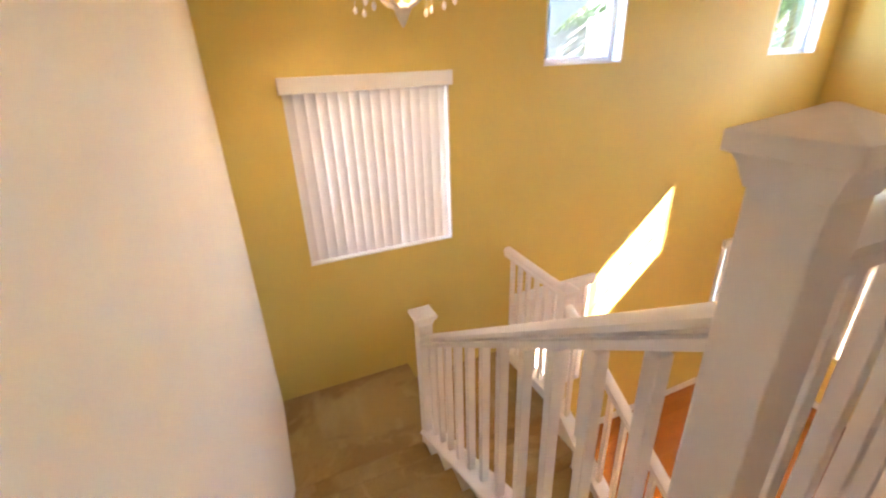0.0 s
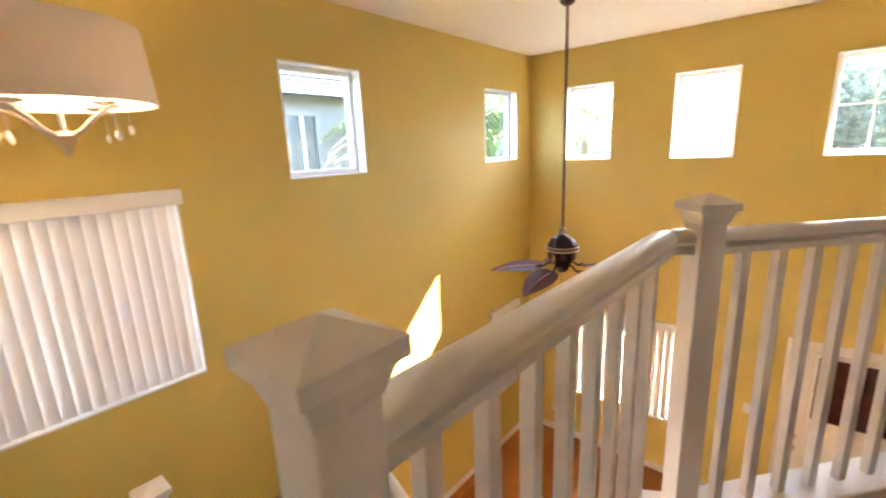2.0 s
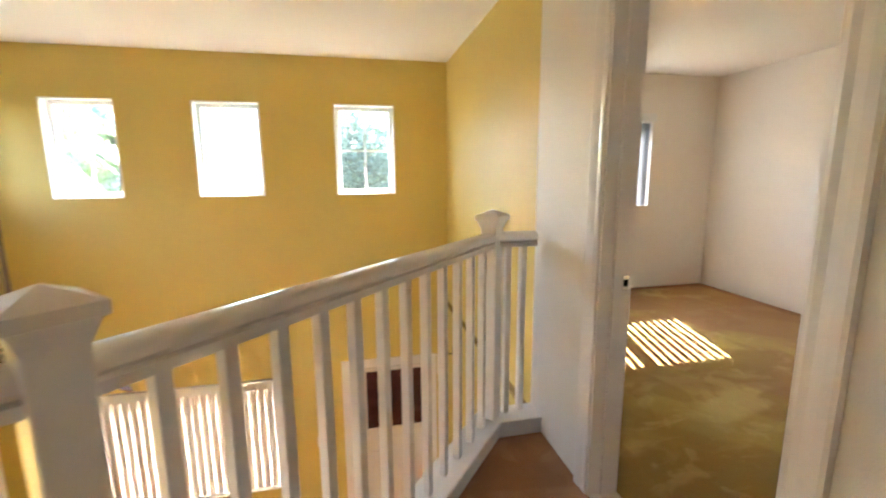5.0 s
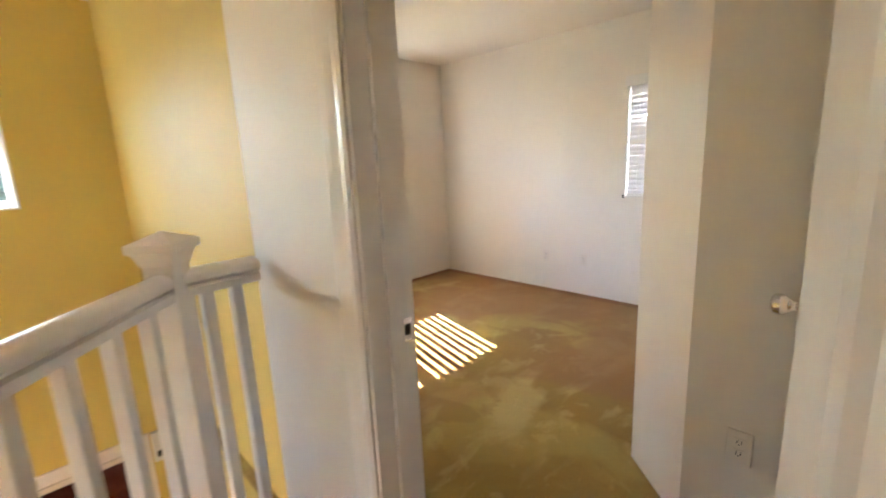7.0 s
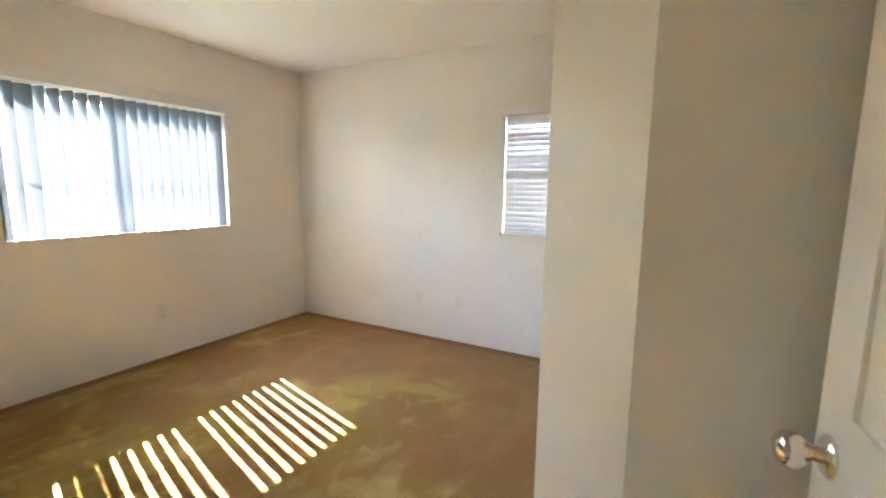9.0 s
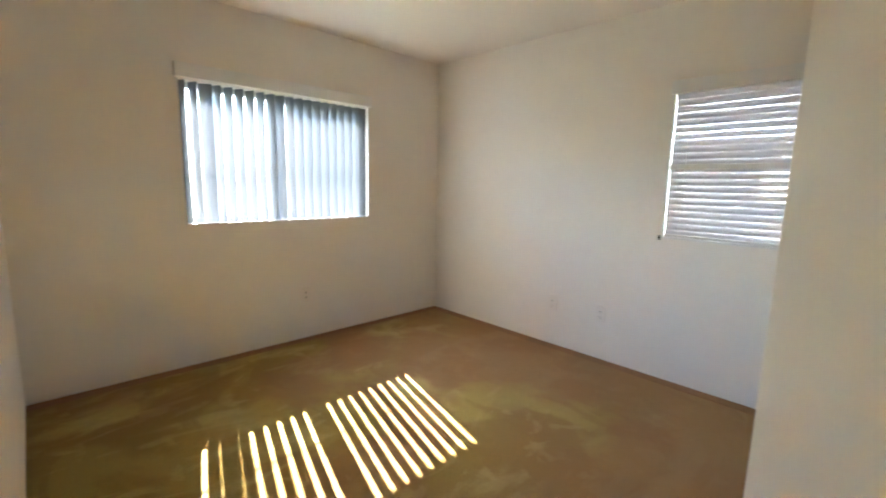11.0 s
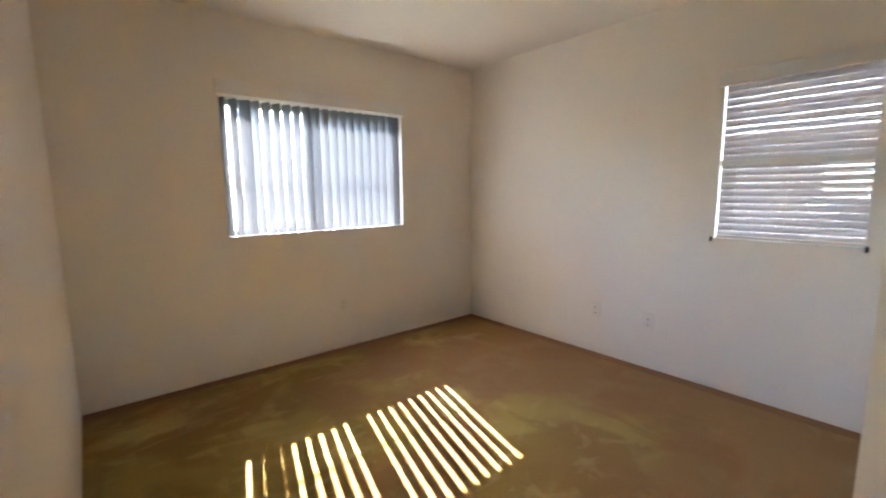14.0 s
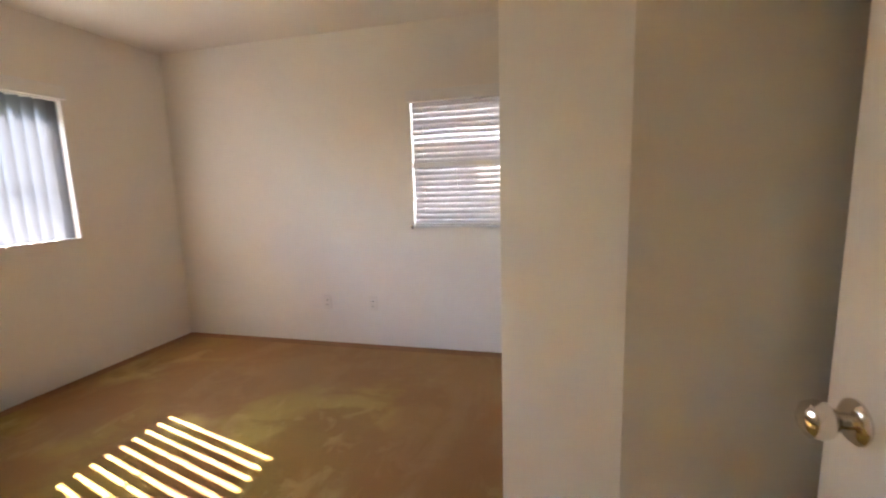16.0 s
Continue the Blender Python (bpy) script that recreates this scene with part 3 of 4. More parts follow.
vertical_blind("white vertical blind with half-open slats over the bedroom window", "x", E, *BED_E[:2], 0.985, 2.015, 67.5, BLIND_DIMMED, pitch=0.0735, proud=-0.012, special={0: 20, -3: 36})
vertical_blind("closed white vertical blind over the landing window", "y", N, 1.035, 2.10, 0.024, 1.20, -10, BLIND, pitch=0.0665, slat_width=0.074)
vertical_blind("closed white vertical blind low on the yellow wall", "y", N, 2.66, 3.53, -1.87, -0.625, 8, BLIND)
vertical_blind("closed white vertical blind near the room's corner", "y", N, 5.36, 6.03, -1.90, -0.66, 8, BLIND)
vertical_blind("wide closed white vertical blind beside the front door", "x", E, 0.47, 2.20, -1.985, -0.71, 8, BLIND)

# horizontal blind of the side window
hb = thing("horizontal_blind", "closed pale horizontal slat blind over the bedroom side window", "blind")
x0, x1 = BED_SIDE[0] + 0.0135, BED_SIDE[1] - 0.0135
part("valance", boxed(BED_SIDE[0] - 0.01, BED_SIDE[1] + 0.01, BED_S + 0.003, BED_S + 0.028, 1.885, 1.965, bevel=0.003), VINYL, hb)
bm = bmesh.new()
prof = [(-0.0235, -0.002), (-0.008, 0.002), (0.008, 0.002), (0.0235, -0.002), (0.0235, -0.0005), (0.008, 0.0035), (-0.008, 0.0035), (-0.0235, -0.0005)]
sweep(bm, prof, (x0, 0, 0), (x1, 0, 0))
mini_slat = mesh_of("slat", bm, MINI)
count = 22
for k in range(count):
    z = 1.008 + k * 0.0415
    s = new("slat", mini_slat)
    s.parent = hb
    tilt = 84.5 if z < 1.43 else (80 if k in (15, 16, 19) else 85)
    s.matrix_basis = pose(0, BED_S - 0.035, z, -tilt, 0, 0)
part("bottom_rail", boxed(x0, x1, BED_S - 0.055, BED_S - 0.015, 0.978, 0.996, bevel=0.003), VINYL, hb)
part("middle_rail", boxed(x0, x1, BED_S - 0.012, BED_S - 0.004, 1.415, 1.450, bevel=0.002), VINYL, hb)
for x in (x0 + 0.09, (x0 + x1) / 2, x1 - 0.09):
    part("ladder_cord", boxed(x - 0.0012, x + 0.0012, BED_S - 0.0105, BED_S - 0.009, 0.98, 1.885), VINYL, hb)
for x in (BED_SIDE[0] - 0.006, BED_SIDE[1] - 0.004):
    part("end_clip", boxed(x, x + 0.012, BED_S + 0.002, BED_S + 0.02, 0.955, 0.985, bevel=0.002), BRONZE, hb)


# ---- doors ----
def panel_door(parent, width, height, thick, panels, mat, name="door_leaf"):
    """A moulded slab in its own frame: x along the width, y through, z up."""
    bm = bmesh.new()
    us = sorted({0, width, *[v for p in panels for v in p[:2]]})
    zs = sorted({0, height, *[v for p in panels for v in p[2:]]})
    for a, b in zip(us, us[1:]):
        for c, d in zip(zs, zs[1:]):
            inside = any(p[0] <= a and b <= p[1] and p[2] <= c and d <= p[3] for p in panels)
            t = 0.008 if inside else 0.0
            box(bm, a, b, t, thick - t, c, d)
    leaf = part(name, bm, mat, parent)
    leaf.matrix_parent_inverse = Matrix()
    for p in panels:
        for y0, y1 in ((0.0025, 0.0085), (thick - 0.0085, thick - 0.0025)):
            q = part("raised_panel", boxed(p[0] + 0.028, p[1] - 0.028, y0, y1, p[2] + 0.028, p[3] - 0.028, bevel=0.0028), mat, leaf)
            q.matrix_parent_inverse = Matrix()
    return leaf


six = []
for a, b in ((0.11, 0.335), (0.42, 0.645)):
    six += [(a, b, 0.22, 0.82), (a, b, 1.0, 1.62), (a, b, 1.72, 1.92)]
bed_door = thing("door_1", "white six-panel bedroom door standing open with chrome knob", "door", kind="structure")
bed_door.matrix_basis = pose(2.632, -1.452, 0.012, 0, 0, -86.5)
leaf = panel_door(bed_door, 0.755, 2.03, 0.035, six, TRIM)
for side in (1, -1):
    face = 0.035 if side > 0 else 0.0
    turn = Matrix.Rotation(radians(-90 * side), 4, "X")
    knob = part("knob", lathe(bmesh.new(), [(0.012, 0.0), (0.012, 0.022), (0.018, 0.030), (0.026, 0.038), (0.029, 0.050), (0.026, 0.062), (0.016, 0.069), (0.004, 0.070)],
                (0.695, face, 0.915), turn=turn), CHROME, bed_door, "round polished chrome knob", smooth=True)
    rose = part("rose", lathe(bmesh.new(), [(0.033, 0.0), (0.033, 0.004), (0.026, 0.010), (0.013, 0.012)], (0.695, face, 0.915), turn=turn), CHROME, bed_door, smooth=True)
    knob.matrix_parent_inverse = rose.matrix_parent_inverse = Matrix()
for z in (0.22, 1.0, 1.80):
    h = part("hinge", lathe(bmesh.new(), [(0.007, 0), (0.007, 0.09)], (0.0, -0.006, z), steps=12), CHROME, bed_door)
    h.matrix_parent_inverse = Matrix()

frame1 = thing("door_frame_1", "white-painted bedroom door frame with moulded casing", "door frame", kind="structure")
J = 0.018
part("jamb", boxed(DOOR[0], DOOR[0] + J, BED_N - 0.004, HALL_S + 0.004, 0, DOOR[3] - J), TRIM, frame1)
jamb_e = part("jamb", boxed(DOOR[1] - J, DOOR[1], BED_N - 0.004, HALL_S + 0.004, 0, DOOR[3] - J), TRIM, frame1)
part("head", boxed(DOOR[0], DOOR[1], BED_N - 0.004, HALL_S + 0.004, DOOR[3] - J, DOOR[3]), TRIM, frame1)
part("door_stop", boxed(DOOR[1] - J - 0.011, DOOR[1] - J, -1.392, -1.352, 0, DOOR[3] - J), TRIM, frame1)
part("door_stop", boxed(DOOR[0] + J, DOOR[0] + J + 0.011, -1.392, -1.352, 0, DOOR[3] - J), TRIM, frame1)
CASING = [(0.0, 0.0), (0.0, 0.010), (0.012, 0.014), (0.030, 0.012), (0.055, 0.017), (0.078, 0.019), (0.088, 0.016), (0.090, 0.0)]


def casing(parent, x_in, out, face, away, z1, wide=1.0):
    """Moulded casing: a leg beside an opening. out: +1 or -1 along x; away: +1 or -1 along y, off the wall."""
    bm = bmesh.new()
    lo = [bm.verts.new((x_in + out * u * wide, face + away * v, 0)) for u, v in CASING]
    hi = [bm.verts.new((x_in + out * u * wide, face + away * v, z1)) for u, v in CASING]
    n = len(CASING)
    for k in range(n):
        bm.faces.new((lo[k], lo[(k + 1) % n], hi[(k + 1) % n], hi[k]))
    bm.faces.new(lo[::-1])
    bm.faces.new(hi)
    part("casing", bm, TRIM, parent)


for face, away in ((HALL_S + 0.0005, 1), (BED_N - 0.0005, -1)):
    casing(frame1, DOOR[1] - 0.006, 1, face, away, DOOR[3] + 0.075, 1.0 if away > 0 else 0.62)
    casing(frame1, DOOR[0] + 0.006, -1, face, away, DOOR[3] + 0.075)
    a, b = sorted((face, face + away * 0.017))
    part("casing", boxed(DOOR[0] + 0.007, DOOR[1] - 0.007, a, b, DOOR[3] - 0.006, DOOR[3] + 0.075, bevel=0.003), TRIM, frame1)
part("strike_plate", boxed(DOOR[1] - J - 0.0022, DOOR[1] - J - 0.0002, -1.424, -1.394, 0.898, 0.958, bevel=0.0008), CHROME, jamb_e, "chrome strike plate")
part("latch_hole", boxed(DOOR[1] - J - 0.0032, DOOR[1] - J - 0.0024, -1.418, -1.402, 0.914, 0.942), SLOT, jamb_e, "dark latch hole")

front = thing("door_2", "white front door with a dark red glass upper panel", "door", kind="structure")
front.matrix_basis = pose(E + 0.03, -0.272, LOW + 0.005, 0, 0, -90)
fl = panel_door(front, 0.842, 2.0, 0.042, [(0.12, 0.38, 0.2, 1.0), (0.46, 0.72, 0.2, 1.0)], TRIM)
q = part("light_frame", boxed(0.125, 0.80, -0.020, 0.0, 1.235, 1.985, bevel=0.006), TRIM, front)
q.matrix_parent_inverse = Matrix()
q = part("glass", boxed(0.163, 0.762, -0.026, -0.021, 1.28, 1.945), DARK_GLASS, front, "dark red-brown patterned glass")
q.matrix_parent_inverse = Matrix()
for z, r in ((0.90, 0.030), (1.03, 0.024)):
    q = part("knob" if z < 1 else "deadbolt", lathe(bmesh.new(), [(r, 0), (r, 0.006), (0.012, 0.012), (0.012, 0.03), (r * 0.9, 0.042), (r * 0.8, 0.058), (0.004, 0.062)],
             (0.06, -0.001, z), turn=Matrix.Rotation(radians(90), 4, "X")), NICKEL, front, smooth=True)
    q.matrix_parent_inverse = Matrix()
q = part("door_guard", boxed(0.012, 0.05, -0.02, -0.001, 1.72, 1.785, bevel=0.004), NICKEL, front, "small metal door guard")
q.matrix_parent_inverse = Matrix()
frame2 = thing("door_frame_2", "white-painted front door frame", "door frame", kind="structure")
part("jamb", boxed(E - 0.004, E + 0.12, FRONT[0], FRONT[0] + J, LOW, FRONT[3] - J), TRIM, frame2)
part("jamb", boxed(E - 0.004, E + 0.12, FRONT[1] - J, FRONT[1], LOW, FRONT[3] - J), TRIM, frame2)
part("head", boxed(E - 0.004, E + 0.12, FRONT[0], FRONT[1], FRONT[3] - J, FRONT[3]), TRIM, frame2)
part("casing", boxed(E - 0.018, E - 0.0005, FRONT[1] - 0.006, FRONT[1] + 0.075, LOW, FRONT[3] + 0.07, bevel=0.004), TRIM, frame2)
part("casing", boxed(E - 0.018, E - 0.0005, FRONT[0] - 0.075, FRONT[0] + 0.006, LOW, FRONT[3] + 0.07, bevel=0.004), TRIM, frame2)
part("casing", boxed(E - 0.018, E - 0.0005, FRONT[0] + 0.007, FRONT[1] - 0.007, FRONT[3] - 0.006, FRONT[3] + 0.07, bevel=0.004), TRIM, frame2)
structure("backdrop_porch", boxed(E + 0.125, E + 0.17, FRONT[0], FRONT[1], LOW, FRONT[3]), TRIM, "outer face of the front door opening", "door")

# ---- baseboards of the lower room ----
for nm, dims in (("baseboard_east", (E - 0.014, E - 0.0005, FRONT[1] + 0.077, N - 0.001, LOW, LOW + 0.09)), ("baseboard_north", (2.64, E - 0.016, N - 0.014, N - 0.0005, LOW, LOW + 0.09)),
                 ("baseboard_south", (4.02, E - 0.02, S + 0.0005, S + 0.014, LOW, LOW + 0.09))):
    structure(nm, boxed(*dims, bevel=0.004), TRIM, "white-painted baseboard along the yellow wall", "baseboard")


# ---- ceiling fan ----
fan = thing("ceiling_fan", "dark bronze ceiling fan with leaf-shaped mahogany blades on a long rod", "ceiling fan", (4.45, 1.365, 0))
FX, FY = 4.455, 1.36
part("canopy", lathe(bmesh.new(), [(0.03, 2.36), (0.05, 2.375), (0.066, 2.41), (0.070, 2.45), (0.070, TOP)], (FX, FY, 0)), BRONZE, fan, smooth=True)
part("down_rod", lathe(bmesh.new(), [(0.0125, 0.66), (0.0125, 2.37)], (FX, FY, 0), steps=14), ROD, fan, smooth=True)
part("coupling", lathe(bmesh.new(), [(0.018, 0.635), (0.030, 0.645), (0.026, 0.665), (0.030, 0.680), (0.018, 0.695)], (FX, FY, 0)), ROD, fan, smooth=True)
part("motor", lathe(bmesh.new(), [(0.055, 0.385), (0.095, 0.40), (0.118, 0.44), (0.122, 0.49), (0.130, 0.51), (0.130, 0.535), (0.122, 0.56), (0.095, 0.60), (0.055, 0.625), (0.02, 0.638)], (FX, FY, 0)), BRONZE, fan, smooth=True)
part("band", lathe(bmesh.new(), [(0.120, 0.497), (0.135, 0.503), (0.137, 0.514), (0.120, 0.518)], (FX, FY, 0)), BRASS_BAND, fan, "pale brass band round the motor", smooth=True)
part("band", lathe(bmesh.new(), [(0.120, 0.526), (0.134, 0.530), (0.134, 0.540), (0.118, 0.544)], (FX, FY, 0)), BRASS_BAND, fan, smooth=True)
part("switch_housing", lathe(bmesh.new(), [(0.012, 0.315), (0.04, 0.32), (0.058, 0.34), (0.062, 0.37), (0.055, 0.388)], (FX, FY, 0)), BRONZE, fan, smooth=True)
for k in range(5):
    ang = radians(107 + 72 * k)
    m = pose(FX, FY, 0.355, 0, 0, math.degrees(ang))
    bm = bmesh.new()
    n = 16
    grid = []
    for i in range(n + 1):
        s = i / n
        x = 0.16 + 0.46 * s
        w = 0.092 * (math.sin(math.pi * (0.08 + 0.92 * s) ** 0.85)) ** 0.75 + 0.004 if s < 1 else 0.003
        row = []
        for j in range(7):
            v = -1 + 2 * j / 6
            row.append(Vector((x, w * v, -0.075 * s * s - 0.010 * (1 - v * v) - 0.27 * w * v)))
        grid.append(row)
    top = [[bm.verts.new(m @ (p + Vector((0, 0, 0.004)))) for p in row] for row in grid]
    bot = [[bm.verts.new(m @ p) for p in row] for row in grid]
    for i in range(n):
        for j in range(6):
            bm.faces.new((top[i][j], top[i + 1][j], top[i + 1][j + 1], top[i][j + 1]))
            bm.faces.new((bot[i][j + 1], bot[i + 1][j + 1], bot[i + 1][j], bot[i][j]))
        for j, (a, b) in ((0, (i, i + 1)), (6, (i + 1, i))):
            bm.faces.new((bot[a][j], bot[b][j], top[b][j], top[a][j]))
    bm.faces.new([top[0][j] for j in range(7)] + [bot[0][j] for j in range(6, -1, -1)])
    bm.faces.new([bot[n][j] for j in range(7)] + [top[n][j] for j in range(6, -1, -1)])
    blade = part("blade", bm, BLADE, fan, "leaf-shaped dark mahogany blade", smooth=True)
    for lift in (-0.0135, 0.0):
        part("midrib", tube(bmesh.new(), [m @ Vector((0.18 + 0.41 * s, 0.0, lift - 0.075 * (s * 0.93) ** 2 + (0.002 if lift == 0 else 0))) for s in (0, 0.25, 0.5, 0.75, 1)], [0.0045, 0.004, 0.0035, 0.003, 0.0015], 6), RIB, blade, "pale rib along the blade")
    bm = tube(bmesh.new(), [m @ Vector(p) for p in ((0.06, 0, 0.035), (0.11, 0, 0.03), (0.15, 0, 0.0), (0.20, 0, -0.004))], [0.012, 0.010, 0.010, 0.008], 8)
    tube(bm, [m @ Vector(p) for p in ((0.15, 0.0, 0.0), (0.185, 0.022, 0.003), (0.215, 0.026, 0.004))], 0.006, 6)
    tube(bm, [m @ Vector(p) for p in ((0.15, 0.0, 0.0), (0.185, -0.022, -0.001), (0.215, -0.026, 0.0))], 0.006, 6)
    part("blade_arm", bm, BRONZE, fan, smooth=True)

for dx, dy, end, mat, nm in ((0.03, 0.02, 0.0, BRONZE, "dark wooden pull fob"), (-0.03, -0.02, -0.15, PLATE, "white ceramic pull fob")):
    chain = part("pull_chain", tube(bmesh.new(), [(FX + dx, FY + dy, 0.335), (FX + dx * 1.1, FY + dy * 1.1, 0.2), (FX + dx * 1.1, FY + dy * 1.1, end + 0.02)], 0.0016, 6), ROD, fan)
    part("fob", lathe(bmesh.new(), [(0.004, end + 0.028), (0.012, end + 0.016), (0.016, end), (0.012, end - 0.016), (0.003, end - 0.026)], (FX + dx * 1.1, FY + dy * 1.1, 0), steps=12), mat, chain, nm, smooth=True)

# ---- chandelier ----
CX, CY = 1.492, 1.806
ch = thing("drum_chandelier", "lit drum chandelier with cream fabric shade and nickel arms", "chandelier", (CX, CY, 0))
R0, R1, ZB, ZT = 0.288, 0.268, 1.557, 1.805
bm = bmesh.new()
steps = 64
rows = []
for r, z in ((R0, ZB), (R1, ZT), (R1 - 0.004, ZT), (R0 - 0.004, ZB)):
    rows.append([bm.verts.new((CX + r * math.cos(2 * math.pi * k / steps), CY + r * math.sin(2 * math.pi * k / steps), z)) for k in range(steps)])
for a in range(4):
    for k in range(steps):
        bm.faces.new((rows[a][k], rows[a][(k + 1) % steps], rows[(a + 1) % 4][(k + 1) % steps], rows[(a + 1) % 4][k]))
part("shade", bm, SHADE, ch, "cream fabric drum shade", smooth=True)
part("stem", lathe(bmesh.new(), [(0.008, 1.45), (0.008, 2.44)], (CX, CY, 0), steps=12), NICKEL, ch, smooth=True)
part("ceiling_rose", lathe(bmesh.new(), [(0.02, 2.425), (0.055, 2.435), (0.062, TOP)], (CX, CY, 0)), NICKEL, ch, smooth=True)
part("finial", lathe(bmesh.new(), [(0.003, 1.388), (0.012, 1.402), (0.026, 1.432), (0.038, 1.458), (0.034, 1.468), (0.014, 1.475)], (CX, CY, 0)), NICKEL, ch, smooth=True)
for k in range(4):
    a = radians(38 + 90 * k)
    dx, dy = math.cos(a), math.sin(a)
    P = lambda r, z: (CX + dx * r, CY + dy * r, z)
    part("arm", tube(bmesh.new(), [P(0.02, 1.455), P(0.07, 1.475), P(0.12, 1.515), P(0.17, 1.545), P(0.205, 1.550), P(0.235, 1.540)], [0.009, 0.009, 0.008, 0.008, 0.007, 0.004], 10), NICKEL, ch, smooth=True)
    part("candle_cup", lathe(bmesh.new(), [(0.006, 1.548), (0.034, 1.556), (0.036, 1.562), (0.012, 1.566)], P(0.165, 0)), NICKEL, ch, smooth=True)
    part("candle_sleeve", lathe(bmesh.new(), [(0.011, 1.566), (0.011, 1.64)], P(0.165, 0), steps=14), PLATE, ch, smooth=True)
    part("bulb", lathe(bmesh.new(), [(0.008, 1.64), (0.016, 1.665), (0.013, 1.69), (0.003, 1.715)], P(0.165, 0), steps=14), BULB, ch, "lit candle bulb", smooth=True)
    for r, l in ((0.236, 0.055), (0.190, 0.07)):
        part("crystal_drop", tube(bmesh.new(), [P(r, 1.538), P(r, 1.538 - l), P(r, 1.532 - l), P(r, 1.518 - l), P(r, 1.506 - l)], [0.001, 0.001, 0.007, 0.010, 0.003], 8), CRYSTAL, ch, "clear crystal drop")


# ---- wall plates ----
def plate(name, label, wall, f, away, u, z, w=0.072, h=0.116, slots=True):
    ob = thing(name, label, "outlet" if slots else "switch")

    def b(ua, ub, fa, fb, za, zb, bevel=0.0):
        lo, hi = sorted((f + away * fa, f + away * fb))
        return boxed(*((lo, hi, ua, ub, za, zb) if wall == "x" else (ua, ub, lo, hi, za, zb)), bevel=bevel)
    part("plate", b(u - w / 2, u + w / 2, 0.0005, 0.006, z - h / 2, z + h / 2, bevel=0.002), PLATE, ob)
    if slots:
        for dz in (0.02, -0.02):
            part("socket", b(u - 0.016, u + 0.016, 0.0062, 0.0078, z + dz - 0.014, z + dz + 0.014), PLATE, ob)
            for du in (-0.006, 0.006):
                part("slot", b(u + du - 0.0012, u + du + 0.0012, 0.0079, 0.0084, z + dz - 0.004, z + dz + 0.006), SLOT, ob)
            part("slot", b(u - 0.002, u + 0.002, 0.0079, 0.0084, z + dz - 0.010, z + dz - 0.006), SLOT, ob)
    else:
        for k in range(max(1, round(w / 0.05) - 1)):
            c = u + (k - (max(1, round(w / 0.05) - 1) - 1) / 2) * 0.046
            part("toggle", b(c - 0.005, c + 0.005, 0.0062, 0.014, z - 0.006, z + 0.012, bevel=0.001), PLATE, ob)


for x in (4.945, 4.537):
    plate("wall_outlet", "ivory outlet plate low on the bedroom wall", "y", BED_S, 1, x, 0.347)
plate("wall_outlet", "ivory outlet plate under the bedroom window", "x", E, -1, -3.117, 0.365)
plate("wall_outlet", "ivory outlet plate behind the open bedroom door", "y", -2.294, 1, 2.836, 0.385)
plate("light_switch", "ivory three-toggle switch plate beside the front door", "x", E, -1, 0.03, LOW + 1.205, w=0.16, slots=False)
plate("wall_outlet", "ivory outlet plate low on the yellow wall", "x", E, -1, 2.30, LOW + 0.36)

chime = thing("door_chime", "small white door chime box high beside the front door", "door chime")
part("cover", boxed(E - 0.045, E - 0.0005, -1.305, -1.215, LOW + 1.86, LOW + 2.10, bevel=0.006), PLATE, chime)
part("grille", boxed(E - 0.048, E - 0.0455, -1.285, -1.235, LOW + 1.90, LOW + 1.95), SLOT, chime)
hook = thing("wall_hook", "small dark wall hook on the yellow side wall", "hook")
part("base", boxed(6.085, 6.115, S + 0.0005, S + 0.008, -0.52, -0.43, bevel=0.002), BRONZE, hook)
part("prong", tube(bmesh.new(), [(6.10, S + 0.008, -0.50), (6.10, S + 0.04, -0.51), (6.10, S + 0.05, -0.48)], 0.006, 8), BRONZE, hook)
hole = thing("anchor_hole", "small dark screw anchor in the off-white bedroom wall", "screw anchor")
part("plug", lathe(bmesh.new(), [(0.005, 0.0), (0.005, 0.003), (0.002, 0.004)], (4.62, BED_N - 0.0005, 0.42), steps=12, turn=Matrix.Rotation(radians(90), 4, "X")), SLOT, hole)

# ---- outdoors ----
ground = bmesh.new()
box(ground, -400, 400, -400, 400, LOW - 0.6, LOW - 0.25)
structure("ground", ground, GROUND, "dry grassy ground around the house", "ground")


